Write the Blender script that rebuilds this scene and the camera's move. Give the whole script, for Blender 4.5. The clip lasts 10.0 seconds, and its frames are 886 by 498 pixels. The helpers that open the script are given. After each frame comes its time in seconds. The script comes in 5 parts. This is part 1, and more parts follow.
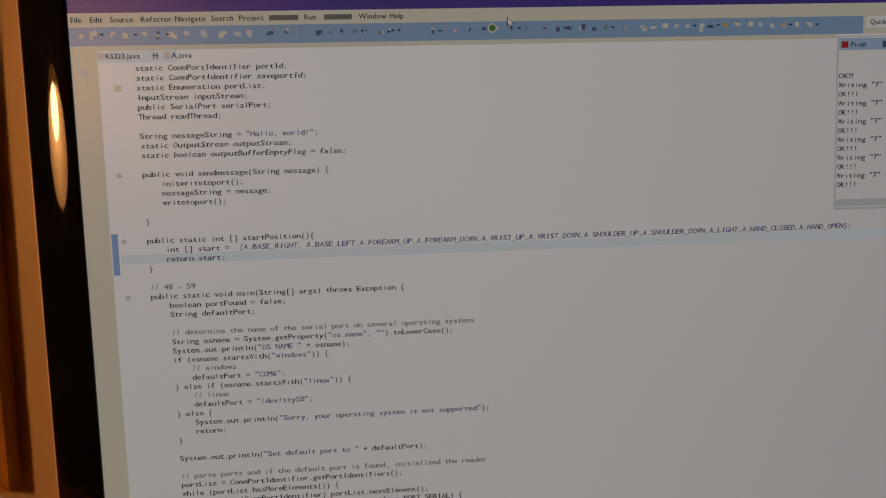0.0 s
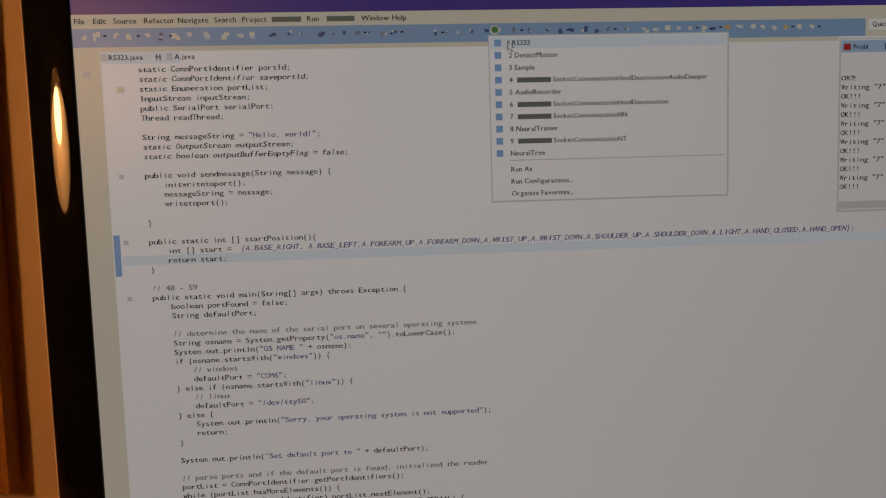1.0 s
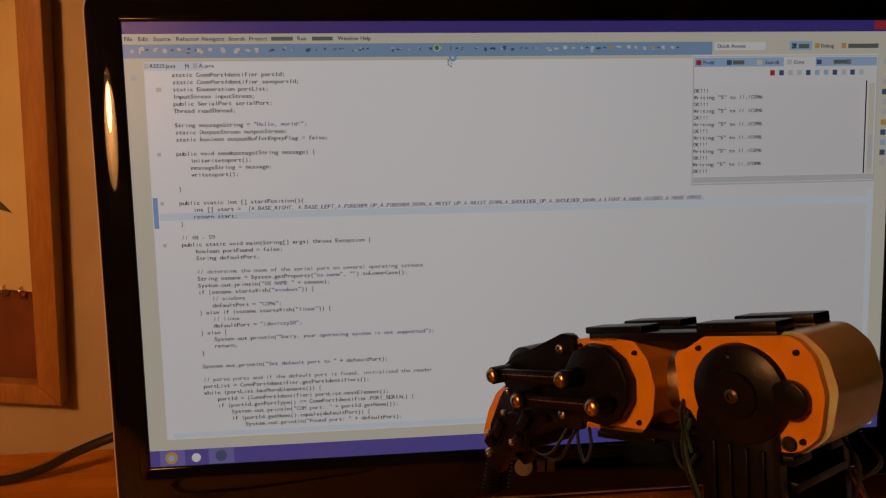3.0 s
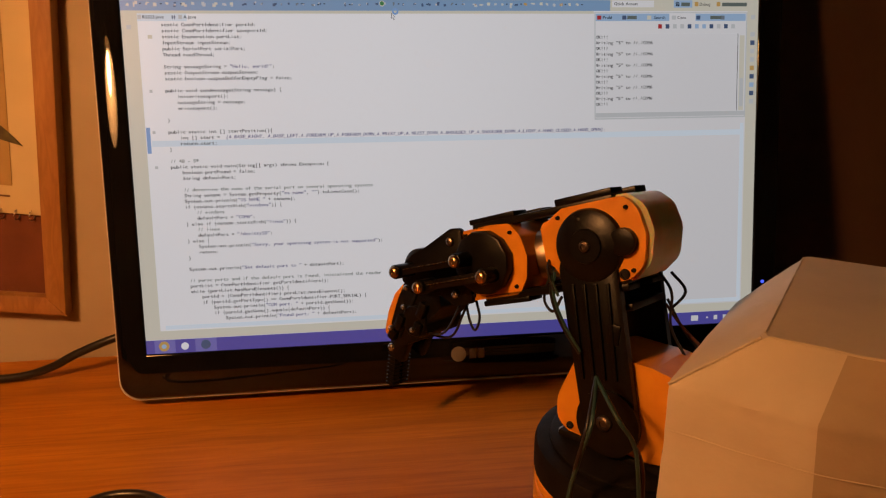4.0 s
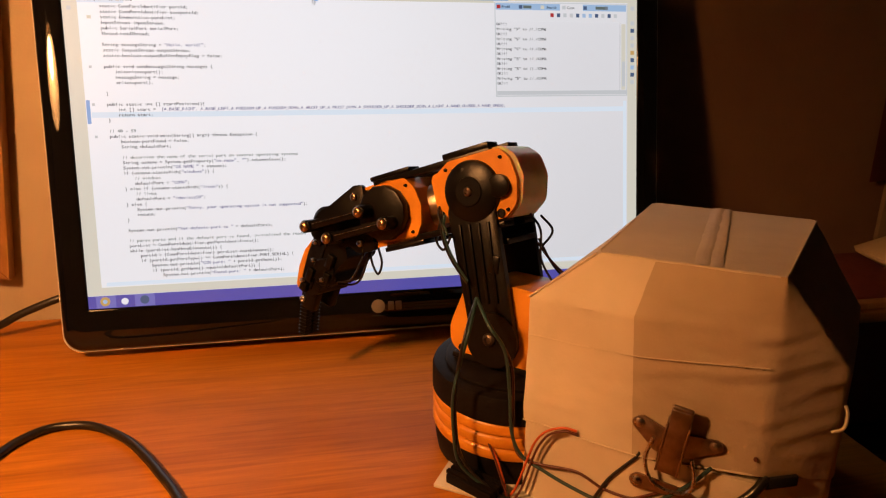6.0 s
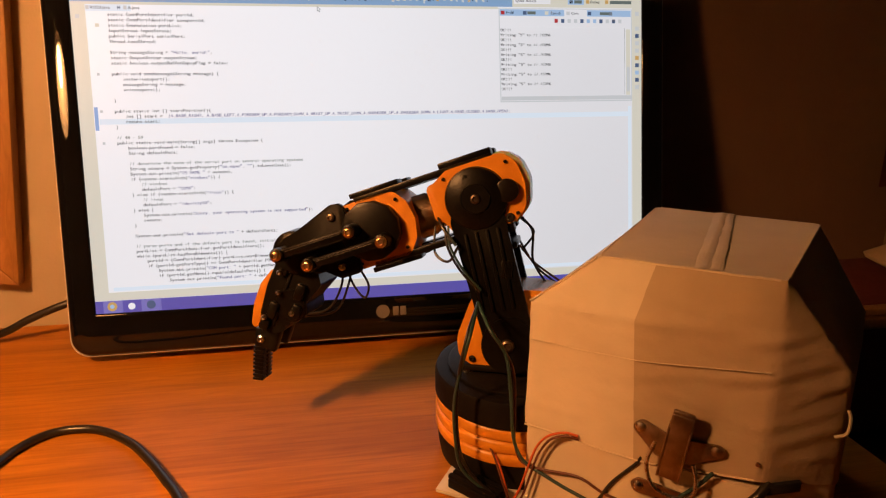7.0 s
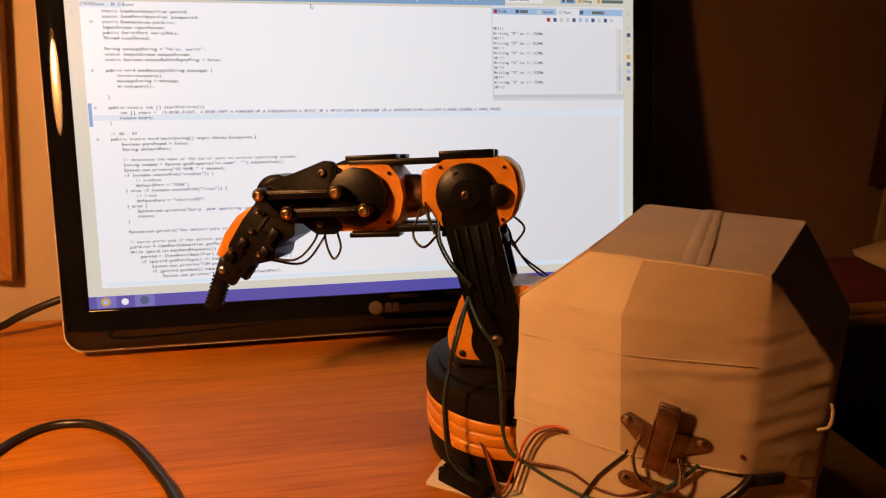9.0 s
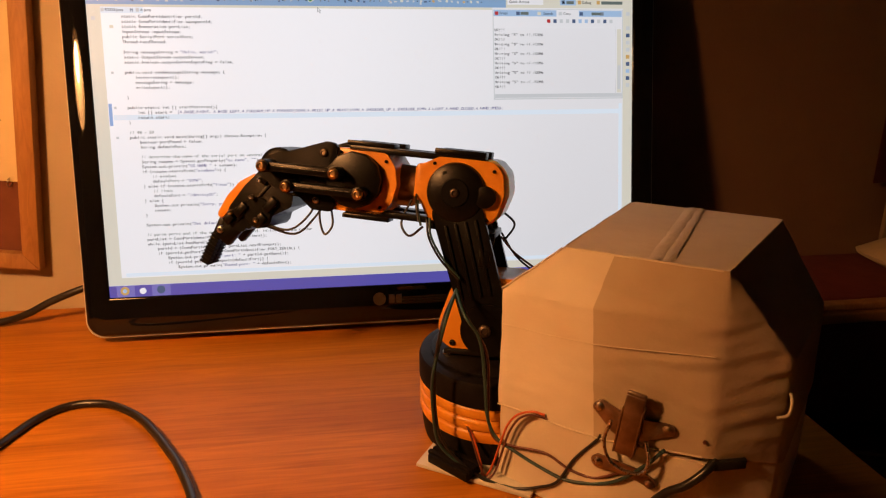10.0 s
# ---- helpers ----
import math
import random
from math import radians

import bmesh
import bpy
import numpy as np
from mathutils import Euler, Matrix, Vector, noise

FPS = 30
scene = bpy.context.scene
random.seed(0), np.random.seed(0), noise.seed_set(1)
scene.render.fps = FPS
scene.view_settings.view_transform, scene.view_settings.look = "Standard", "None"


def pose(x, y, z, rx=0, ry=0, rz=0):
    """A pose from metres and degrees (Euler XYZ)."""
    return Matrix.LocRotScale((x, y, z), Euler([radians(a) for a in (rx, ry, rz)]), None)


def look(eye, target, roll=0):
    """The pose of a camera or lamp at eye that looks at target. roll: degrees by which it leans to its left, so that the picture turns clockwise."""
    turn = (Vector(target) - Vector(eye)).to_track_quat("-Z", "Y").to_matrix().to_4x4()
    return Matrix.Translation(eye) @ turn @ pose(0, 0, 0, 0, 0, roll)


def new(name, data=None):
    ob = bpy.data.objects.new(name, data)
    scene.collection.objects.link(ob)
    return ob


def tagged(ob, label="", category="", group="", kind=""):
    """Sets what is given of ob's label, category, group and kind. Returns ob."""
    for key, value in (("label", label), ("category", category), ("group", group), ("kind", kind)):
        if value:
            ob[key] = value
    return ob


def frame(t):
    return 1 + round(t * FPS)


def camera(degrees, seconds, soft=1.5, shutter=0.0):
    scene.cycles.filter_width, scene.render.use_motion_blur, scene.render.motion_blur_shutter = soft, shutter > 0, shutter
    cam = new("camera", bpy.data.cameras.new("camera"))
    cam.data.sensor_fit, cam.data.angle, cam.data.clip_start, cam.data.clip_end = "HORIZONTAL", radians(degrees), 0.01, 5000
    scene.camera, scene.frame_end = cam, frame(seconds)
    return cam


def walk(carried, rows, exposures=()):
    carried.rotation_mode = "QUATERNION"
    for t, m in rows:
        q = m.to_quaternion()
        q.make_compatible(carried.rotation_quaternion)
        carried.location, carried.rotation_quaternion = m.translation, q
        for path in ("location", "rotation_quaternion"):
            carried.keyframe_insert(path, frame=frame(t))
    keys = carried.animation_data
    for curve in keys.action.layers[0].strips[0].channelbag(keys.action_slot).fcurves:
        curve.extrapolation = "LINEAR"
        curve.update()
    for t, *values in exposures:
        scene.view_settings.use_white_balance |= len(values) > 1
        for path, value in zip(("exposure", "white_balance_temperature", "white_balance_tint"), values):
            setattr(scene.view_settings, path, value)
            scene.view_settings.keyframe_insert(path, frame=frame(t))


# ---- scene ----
cam = camera(66.64, 10.0, soft=1.2)
PATH = [
    (0, (0.15422, -0.29552, 0.31415), (0.28233, 1.61916, -0.24943), -1.004),
    (0.5, (0.15412, -0.29537, 0.31368), (0.28146, 1.62064, -0.24549), -1.009),
    (1, (0.15360, -0.29557, 0.31204), (0.27916, 1.62397, -0.23531), -0.953),
    (1.5, (0.15306, -0.29638, 0.31359), (0.28928, 1.61755, -0.25058), -0.834),
    (2, (0.15567, -0.31390, 0.32708), (0.30902, 1.60426, -0.21804), -0.186),
    (2.2, (0.15763, -0.32005, 0.33561), (0.32369, 1.59483, -0.21724), -0.412),
    (3.3, (0.16853, -0.46038, 0.31781), (0.34133, 1.44183, -0.27526), -0.183),
    (3.5, (0.17078, -0.48321, 0.31052), (0.35095, 1.41512, -0.29271), -0.156),
    (4, (0.18274, -0.53092, 0.30118), (0.41194, 1.36039, -0.30745), -0.169),
    (4.5, (0.18926, -0.57014, 0.30430), (0.51259, 1.30444, -0.31330), 0.456),
    (5, (0.19836, -0.59312, 0.29382), (0.55110, 1.27494, -0.32742), 0.590),
    (5.5, (0.19929, -0.60686, 0.28913), (0.58305, 1.25644, -0.32801), 0.587),
    (7, (0.20653, -0.61499, 0.28687), (0.55335, 1.26477, -0.30154), 0.223),
    (7.5, (0.20760, -0.61200, 0.28645), (0.54991, 1.26936, -0.29947), -0.034),
    (8, (0.20781, -0.61242, 0.28617), (0.55226, 1.26754, -0.30300), -0.004),
    (8.5, (0.20632, -0.61366, 0.28526), (0.54541, 1.26696, -0.30487), 0.112),
    (9, (0.20889, -0.62042, 0.28567), (0.56784, 1.25667, -0.30396), 0.497),
    (9.5, (0.21464, -0.63614, 0.29153), (0.58204, 1.23616, -0.30804), 0.912),
    (10, (0.22899, -0.64830, 0.29475), (0.51096, 1.23525, -0.31577), 0.202),
]
walk(cam, [(t, look(eye, target, roll)) for t, eye, target, roll in PATH], exposures=[(0, -1.45, 7000, 10), (1.9, -1.45, 7000, 10), (2.3, -1.4, 7000, 10), (3.3, -1.12, 6650, 10), (3.6, -0.94, 6650, 10), (4.0, -0.62, 6560, 10), (4.5, -0.38, 6560, 10), (5.0, -0.12, 6500, 10), (5.5, 0.0, 6500, 10), (10, 0.0, 6500, 10)])

# ---- world and light ----
world = bpy.data.worlds.new("world")
scene.world = world
world.use_nodes = True
world.node_tree.nodes["Background"].inputs[0].default_value = (0.02, 0.012, 0.008, 1)
world.node_tree.nodes["Background"].inputs[1].default_value = 0.3
LAMP = Vector((-0.250, -0.490, 0.540))         # the bulb of the desk lamp
AIM = Vector((0.02, -0.09, 0.00))           # what its reflector points at
bulb_data = bpy.data.lights.new("lamp_bulb_light", "POINT")
bulb_data.energy, bulb_data.color, bulb_data.shadow_soft_size = 20.5, (1.0, 0.42, 0.135), 0.040
bulb_light = new("lamp_bulb_light", bulb_data)
bulb_light.location = LAMP


# ---- materials ----
def mat(name, col, dark=None, scale=40.0, rough=0.5, metal=0.0, bump=0.0, bscale=None, stretch=(1, 1, 1), coat=0.0, rvar=0.0, spec=0.5):
    m = bpy.data.materials.new(name)
    m.use_nodes = True
    nt = m.node_tree
    b = nt.nodes["Principled BSDF"]
    b.inputs["Roughness"].default_value, b.inputs["Metallic"].default_value = rough, metal
    b.inputs["Coat Weight"].default_value, b.inputs["Coat Roughness"].default_value = coat, 0.08
    b.inputs["Specular IOR Level"].default_value = spec
    tc, mp = nt.nodes.new("ShaderNodeTexCoord"), nt.nodes.new("ShaderNodeMapping")
    mp.inputs["Scale"].default_value = stretch
    nt.links.new(tc.outputs["Object"], mp.inputs[0])
    n1, n2 = nt.nodes.new("ShaderNodeTexNoise"), nt.nodes.new("ShaderNodeTexNoise")
    n1.inputs["Scale"].default_value, n1.inputs["Detail"].default_value = scale, 6
    n2.inputs["Scale"].default_value, n2.inputs["Detail"].default_value = (bscale or scale * 8), 4
    nt.links.new(mp.outputs[0], n1.inputs["Vector"])
    nt.links.new(mp.outputs[0], n2.inputs["Vector"])
    mx, ramp = nt.nodes.new("ShaderNodeMix"), nt.nodes.new("ShaderNodeMapRange")
    mx.data_type = "RGBA"
    ramp.inputs["From Min"].default_value, ramp.inputs["From Max"].default_value = 0.35, 0.65
    nt.links.new(n1.outputs["Fac"], ramp.inputs["Value"])
    nt.links.new(ramp.outputs[0], mx.inputs["Factor"])
    mx.inputs["A"].default_value = (*(dark or [c * 0.82 for c in col]), 1)
    mx.inputs["B"].default_value = (*col, 1)
    nt.links.new(mx.outputs["Result"], b.inputs["Base Color"])
    if rvar:
        rr = nt.nodes.new("ShaderNodeMapRange")
        rr.inputs["To Min"].default_value, rr.inputs["To Max"].default_value = rough - rvar, rough + rvar
        nt.links.new(n2.outputs["Fac"], rr.inputs["Value"])
        nt.links.new(rr.outputs[0], b.inputs["Roughness"])
    if bump:
        bp = nt.nodes.new("ShaderNodeBump")
        bp.inputs["Strength"].default_value, bp.inputs["Distance"].default_value = bump, 0.002
        nt.links.new(n2.outputs["Fac"], bp.inputs["Height"])
        nt.links.new(bp.outputs[0], b.inputs["Normal"])
    return m


def glow(name, col, strength):
    """A lit patch of the screen: a matt glossy face with the backlight behind it."""
    m = bpy.data.materials.new(name)
    m.use_nodes = True
    b = m.node_tree.nodes["Principled BSDF"]
    b.inputs["Base Color"].default_value = (0.03, 0.03, 0.03, 1)
    b.inputs["Roughness"].default_value = 0.38
    b.inputs["Specular IOR Level"].default_value = 0.2
    b.inputs["Emission Color"].default_value = (*col, 1)
    b.inputs["Emission Strength"].default_value = strength
    return m


def uneven(m, fall_x, fall_z):
    """Fades a lit face towards its far side and foot: viewing-angle falloff painted into the emission."""
    nt = m.node_tree
    b = nt.nodes["Principled BSDF"]
    strength = b.inputs["Emission Strength"].default_value
    tc, sep = nt.nodes.new("ShaderNodeTexCoord"), nt.nodes.new("ShaderNodeSeparateXYZ")
    nt.links.new(tc.outputs["Object"], sep.inputs[0])
    ends = []
    for axis, lo, hi, a, z in (("X", 0.16, 0.53, 1.0, 1 - fall_x), ("Z", 0.0, 0.26, 1 - fall_z, 1.0)):
        r = nt.nodes.new("ShaderNodeMapRange")
        r.interpolation_type = "SMOOTHSTEP"
        r.inputs["From Min"].default_value, r.inputs["From Max"].default_value = lo, hi
        r.inputs["To Min"].default_value, r.inputs["To Max"].default_value = a, z
        nt.links.new(sep.outputs[axis], r.inputs["Value"])
        ends.append(r.outputs[0])
    both, total = nt.nodes.new("ShaderNodeMath"), nt.nodes.new("ShaderNodeMath")
    both.operation = total.operation = "MULTIPLY"
    nt.links.new(ends[0], both.inputs[0])
    nt.links.new(ends[1], both.inputs[1])
    nt.links.new(both.outputs[0], total.inputs[0])
    total.inputs[1].default_value = strength
    nt.links.new(total.outputs[0], b.inputs["Emission Strength"])
    return m


def wood(name, light, dark, along=(2.2, 22, 22), rough=0.38, coat=0.25):
    m = mat(name, light, dark, 3.0, rough, bump=0.10, bscale=120, stretch=along, coat=coat, rvar=0.08)
    nt = m.node_tree
    b = nt.nodes["Principled BSDF"]
    mp = next(n for n in nt.nodes if n.type == "MAPPING")
    wave = nt.nodes.new("ShaderNodeTexNoise")
    wave.inputs["Scale"].default_value, wave.inputs["Detail"].default_value, wave.inputs["Distortion"].default_value = 9, 8, 1.4
    nt.links.new(mp.outputs[0], wave.inputs["Vector"])
    ramp = nt.nodes.new("ShaderNodeMapRange")
    ramp.inputs["From Min"].default_value, ramp.inputs["From Max"].default_value = 0.40, 0.62
    nt.links.new(wave.outputs["Fac"], ramp.inputs["Value"])
    mx = nt.nodes.new("ShaderNodeMix")
    mx.data_type, mx.blend_type = "RGBA", "MULTIPLY"
    old = b.inputs["Base Color"].links[0].from_socket
    nt.links.new(old, mx.inputs["A"])
    tone = nt.nodes.new("ShaderNodeMix")
    tone.data_type = "RGBA"
    tone.inputs["A"].default_value, tone.inputs["B"].default_value = (0.88, 0.83, 0.77, 1), (1.05, 1.03, 1.0, 1)
    nt.links.new(ramp.outputs[0], tone.inputs["Factor"])
    nt.links.new(tone.outputs["Result"], mx.inputs["B"])
    mx.inputs["Factor"].default_value = 1.0
    nt.links.new(mx.outputs["Result"], b.inputs["Base Color"])
    return m


DESK_WOOD = wood("desk_wood", (0.50, 0.195, 0.016), (0.46, 0.172, 0.0125), (1.3, 20, 20), 0.50, 0.0)
DESK_WOOD.node_tree.nodes["Principled BSDF"].inputs["Specular IOR Level"].default_value = 0.22
def grain(m, deep):
    """Adds drawn-out growth rings and short dark pores to a wood."""
    nt = m.node_tree
    b = nt.nodes["Principled BSDF"]
    tc = nt.nodes.new("ShaderNodeTexCoord")
    fields = []
    for stretch, scale, detail in (((0.55, 3.6, 3.6), 1.6, 2.0), ((9, 260, 60), 1.0, 2.0), ((1.6, 8, 8), 1.0, 3.0)):
        mp, n = nt.nodes.new("ShaderNodeMapping"), nt.nodes.new("ShaderNodeTexNoise")
        mp.inputs["Scale"].default_value = stretch
        n.inputs["Scale"].default_value, n.inputs["Detail"].default_value = scale, detail
        nt.links.new(tc.outputs["Object"], mp.inputs[0])
        nt.links.new(mp.outputs[0], n.inputs["Vector"])
        fields.append(n.outputs["Fac"])
    turns, wave = nt.nodes.new("ShaderNodeMath"), nt.nodes.new("ShaderNodeMath")
    turns.operation, wave.operation = "MULTIPLY", "PINGPONG"
    turns.inputs[1].default_value, wave.inputs[1].default_value = 17.0, 1.0
    nt.links.new(fields[0], turns.inputs[0])
    nt.links.new(turns.outputs[0], wave.inputs[0])
    tone = b.inputs["Base Color"].links[0].from_socket
    for source, lo, hi, dark in ((wave.outputs[0], 0.0, 0.9, (1 - deep, 1 - 1.3 * deep, 1 - 1.6 * deep, 1)), (fields[1], 0.30, 0.46, (1 - 0.9 * deep, 1 - 1.1 * deep, 1 - 1.3 * deep, 1)), (fields[2], 0.35, 0.65, (1 - 0.6 * deep, 1 - 0.8 * deep, 1 - deep, 1))):
        r, shade, mul = nt.nodes.new("ShaderNodeMapRange"), nt.nodes.new("ShaderNodeMix"), nt.nodes.new("ShaderNodeMix")
        r.inputs["From Min"].default_value, r.inputs["From Max"].default_value = lo, hi
        nt.links.new(source, r.inputs["Value"])
        shade.data_type, mul.data_type, mul.blend_type = "RGBA", "RGBA", "MULTIPLY"
        shade.inputs["A"].default_value, shade.inputs["B"].default_value = dark, (1.04, 1.03, 1.0, 1)
        nt.links.new(r.outputs[0], shade.inputs["Factor"])
        mul.inputs["Factor"].default_value = 1.0
        nt.links.new(tone, mul.inputs["A"])
        nt.links.new(shade.outputs["Result"], mul.inputs["B"])
        tone = mul.outputs["Result"]
    nt.links.new(tone, b.inputs["Base Color"])


grain(DESK_WOOD, 0.17)
FRAME_WOOD = wood("frame_wood", (0.38, 0.19, 0.058), (0.31, 0.145, 0.042), (18, 18, 3), 0.5, 0.1)
DARK_WOOD = wood("dark_wood", (0.085, 0.034, 0.014), (0.055, 0.02, 0.009), (2, 16, 16), 0.5, 0.1)
WALL = mat("wall_paint", (0.45, 0.365, 0.25), (0.41, 0.33, 0.225), 6, 0.85, bump=0.12, bscale=260)
CEILING = mat("ceiling_paint", (0.5, 0.48, 0.43), None, 5, 0.9, bump=0.1, bscale=200)
FLOOR = wood("floor_wood", (0.22, 0.12, 0.055), (0.16, 0.08, 0.035), (3, 20, 20))
BACKBOARD = mat("frame_board", (0.16, 0.045, 0.016), (0.12, 0.033, 0.012), 30, 0.8, bump=0.2, bscale=500)
CAL_PAPER = mat("calendar_paper", (0.62, 0.52, 0.31), (0.56, 0.46, 0.26), 12, 0.75, bump=0.05)
PRINT_PAPER = mat("print_paper", (0.40, 0.27, 0.10), (0.35, 0.23, 0.085), 20, 0.8)
LEAF_INK = mat("leaf_ink", (0.10, 0.085, 0.03), (0.055, 0.045, 0.02), 150, 0.85)
BRANCH_INK = mat("branch_ink", (0.14, 0.07, 0.03), None, 120, 0.85)
STEEL = mat("steel", (0.55, 0.53, 0.50), (0.42, 0.40, 0.37), 60, 0.28, 1.0, bump=0.05, rvar=0.1)
BRASS = mat("brass_screw", (0.52, 0.36, 0.20), (0.36, 0.24, 0.13), 90, 0.32, 1.0)
NICKEL = mat("worn_nickel", (0.38, 0.30, 0.23), (0.22, 0.165, 0.12), 90, 0.40, 1.0, bump=0.06, rvar=0.1)
GLOSS_BLACK = mat("piano_black", (0.006, 0.006, 0.007), (0.004, 0.004, 0.005), 20, 0.04, rvar=0.01)
MATT_BLACK = mat("matt_black", (0.012, 0.012, 0.012), (0.008, 0.008, 0.008), 60, 0.55, bump=0.1)
TRIM = mat("pale_trim", (0.62, 0.58, 0.52), None, 30, 0.35)
PLASTIC_BLACK = mat("black_plastic", (0.0045, 0.0042, 0.0042), (0.003, 0.0028, 0.0028), 120, 0.33, bump=0.05, rvar=0.08, spec=0.2)
PLASTIC_MATT = mat("matt_black_plastic", (0.010, 0.008, 0.007), (0.007, 0.0055, 0.005), 90, 0.52, bump=0.06, rvar=0.08, spec=0.08)
PLASTIC_YELLOW = mat("orange_plastic", (0.68, 0.27, 0.018), (0.60, 0.225, 0.012), 70, 0.36, bump=0.04, rvar=0.06)
GREY_PLASTIC = mat("grey_plastic", (0.24, 0.21, 0.19), None, 60, 0.4)
BADGE = mat("dull_badge", (0.21, 0.19, 0.175), None, 60, 0.45)
DARK_SCREW = mat("dulled_screw", (0.13, 0.10, 0.075), (0.07, 0.05, 0.04), 160, 0.45, 0.9)
CAP_PLASTIC = mat("smoky_plastic", (0.72, 0.56, 0.38), (0.64, 0.49, 0.33), 60, 0.3)
CAP_PLASTIC.node_tree.nodes["Principled BSDF"].inputs["Subsurface Weight"].default_value = 0.9
CAP_PLASTIC.node_tree.nodes["Principled BSDF"].inputs["Subsurface Scale"].default_value = 0.008
DARK_WALL = mat("dark_brown_wall", (0.19, 0.095, 0.047), (0.165, 0.082, 0.04), 6, 0.8, bump=0.1, bscale=260)
PAPER = mat("wrapping_paper", (0.65, 0.565, 0.43), (0.57, 0.49, 0.365), 14, 0.8, bump=0.4, bscale=80)
# darker copy of the wrapping paper: shade of the right-hand faces put into colour
SHADED_PAPER = mat("shaded_paper", (0.46, 0.365, 0.25), (0.39, 0.305, 0.205), 14, 0.8, bump=0.45, bscale=80)
CARD = mat("white_card", (0.68, 0.63, 0.54), None, 25, 0.7, bump=0.1)
TEAL = mat("teal_wire", (0.022, 0.06, 0.055), None, 60, 0.42)
BROWN = mat("brown_wire", (0.11, 0.03, 0.015), None, 60, 0.45)
ORANGE = mat("orange_wire", (0.62, 0.11, 0.02), None, 60, 0.45)
BLACK_WIRE = mat("black_wire", (0.013, 0.012, 0.012), None, 60, 0.38)
CABLE = mat("black_cable", (0.016, 0.014, 0.012), None, 60, 0.33)
RED_CLOTH = mat("dark_red_cloth", (0.13, 0.017, 0.010), (0.10, 0.012, 0.008), 40, 0.9, bump=0.3)
BOARD = mat("pale_board", (0.27, 0.185, 0.105), None, 25, 0.8, bump=0.1)
CREAM = mat("cream_shade", (0.62, 0.50, 0.32), None, 25, 0.8, bump=0.1)
SHADE = mat("lamp_shade_fabric", (0.62, 0.6, 0.55), None, 25, 0.5)
through_light = SHADE.node_tree.nodes.new("ShaderNodeBsdfTranslucent")
through_light.inputs[0].default_value = (0.8, 0.72, 0.6, 1)
shade_mix = SHADE.node_tree.nodes.new("ShaderNodeMixShader")
shade_mix.inputs[0].default_value = 0.35
SHADE.node_tree.links.new(SHADE.node_tree.nodes["Principled BSDF"].outputs[0], shade_mix.inputs[1])
SHADE.node_tree.links.new(through_light.outputs[0], shade_mix.inputs[2])
SHADE.node_tree.links.new(shade_mix.outputs[0], SHADE.node_tree.nodes["Material Output"].inputs["Surface"])
HOLE = mat("dark_gap", (0.01, 0.007, 0.005), None, 50, 0.9)
INK = mat("screen_ink", (0.008, 0.008, 0.018), None, 40, 0.6, spec=0.08)
INK_BLUE = glow("screen_ink_blue", (0.10, 0.10, 0.42), 0.5)
INK_GREY = glow("screen_ink_grey", (0.16, 0.20, 0.19), 0.7)
WHITE_L = 0.83
SCR = uneven(glow("screen_white", (1.01, 1.0, 1.05), WHITE_L), 0.17, 0.08)
SCR_CREAM = glow("screen_cream", (0.90, 0.86, 0.74), WHITE_L * 0.82)
SCR_BLUE = glow("screen_blue", (0.27, 0.45, 0.72), WHITE_L * 0.9)
SCR_BLUE2 = glow("screen_tab_blue", (0.38, 0.55, 0.80), WHITE_L)
SCR_HI = glow("screen_line_blue", (0.78, 0.88, 1.0), WHITE_L)
SCR_TITLE = glow("screen_title", (0.045, 0.035, 0.25), 1.0)
SCR_TASK = glow("screen_task", (0.085, 0.075, 0.36), 1.0)
SCR_TASK2 = glow("screen_task_lit", (0.16, 0.15, 0.45), 1.0)
SCR_GREY = glow("screen_grey", (0.62, 0.64, 0.67), WHITE_L)
SCR_MARK = glow("screen_mark", (0.22, 0.42, 0.78), WHITE_L)
SCR_SLATE = glow("screen_slate", (0.07, 0.12, 0.24), 0.8)
SCR_DULL = glow("screen_dull", (0.20, 0.24, 0.30), 0.8)
SCR_RED = glow("screen_red", (0.5, 0.03, 0.04), 0.8)
SCR_GREEN = glow("screen_green", (0.06, 0.30, 0.10), 0.7)
SCR_OCHRE = glow("screen_ochre", (0.75, 0.45, 0.14), 0.7)
LED = glow("blue_led", (0.06, 0.10, 1.0), 2.2)
BULB = glow("lit_bulb", (1.0, 0.62, 0.28), 40.0)


# ---- mesh helpers ----
def link(name, bm, material, parent=None, label="", smooth=40):
    me = bpy.data.meshes.new(name)
    bmesh.ops.recalc_face_normals(bm, faces=bm.faces)
    bm.to_mesh(me)
    bm.free()
    for one in (material if isinstance(material, (list, tuple)) else [material]):
        me.materials.append(one)
    if smooth:
        me.shade_smooth()
        me.set_sharp_from_angle(angle=radians(smooth))
    ob = new(name, me)
    ob.parent = parent
    if label:
        tagged(ob, label)
    return ob


part = link


def thing(name, label, category, m=None, group="", kind=""):
    ob = new(name)
    ob.empty_display_size = 0.02
    if m is not None:
        ob.matrix_world = m
    return tagged(ob, label, category, group, kind)


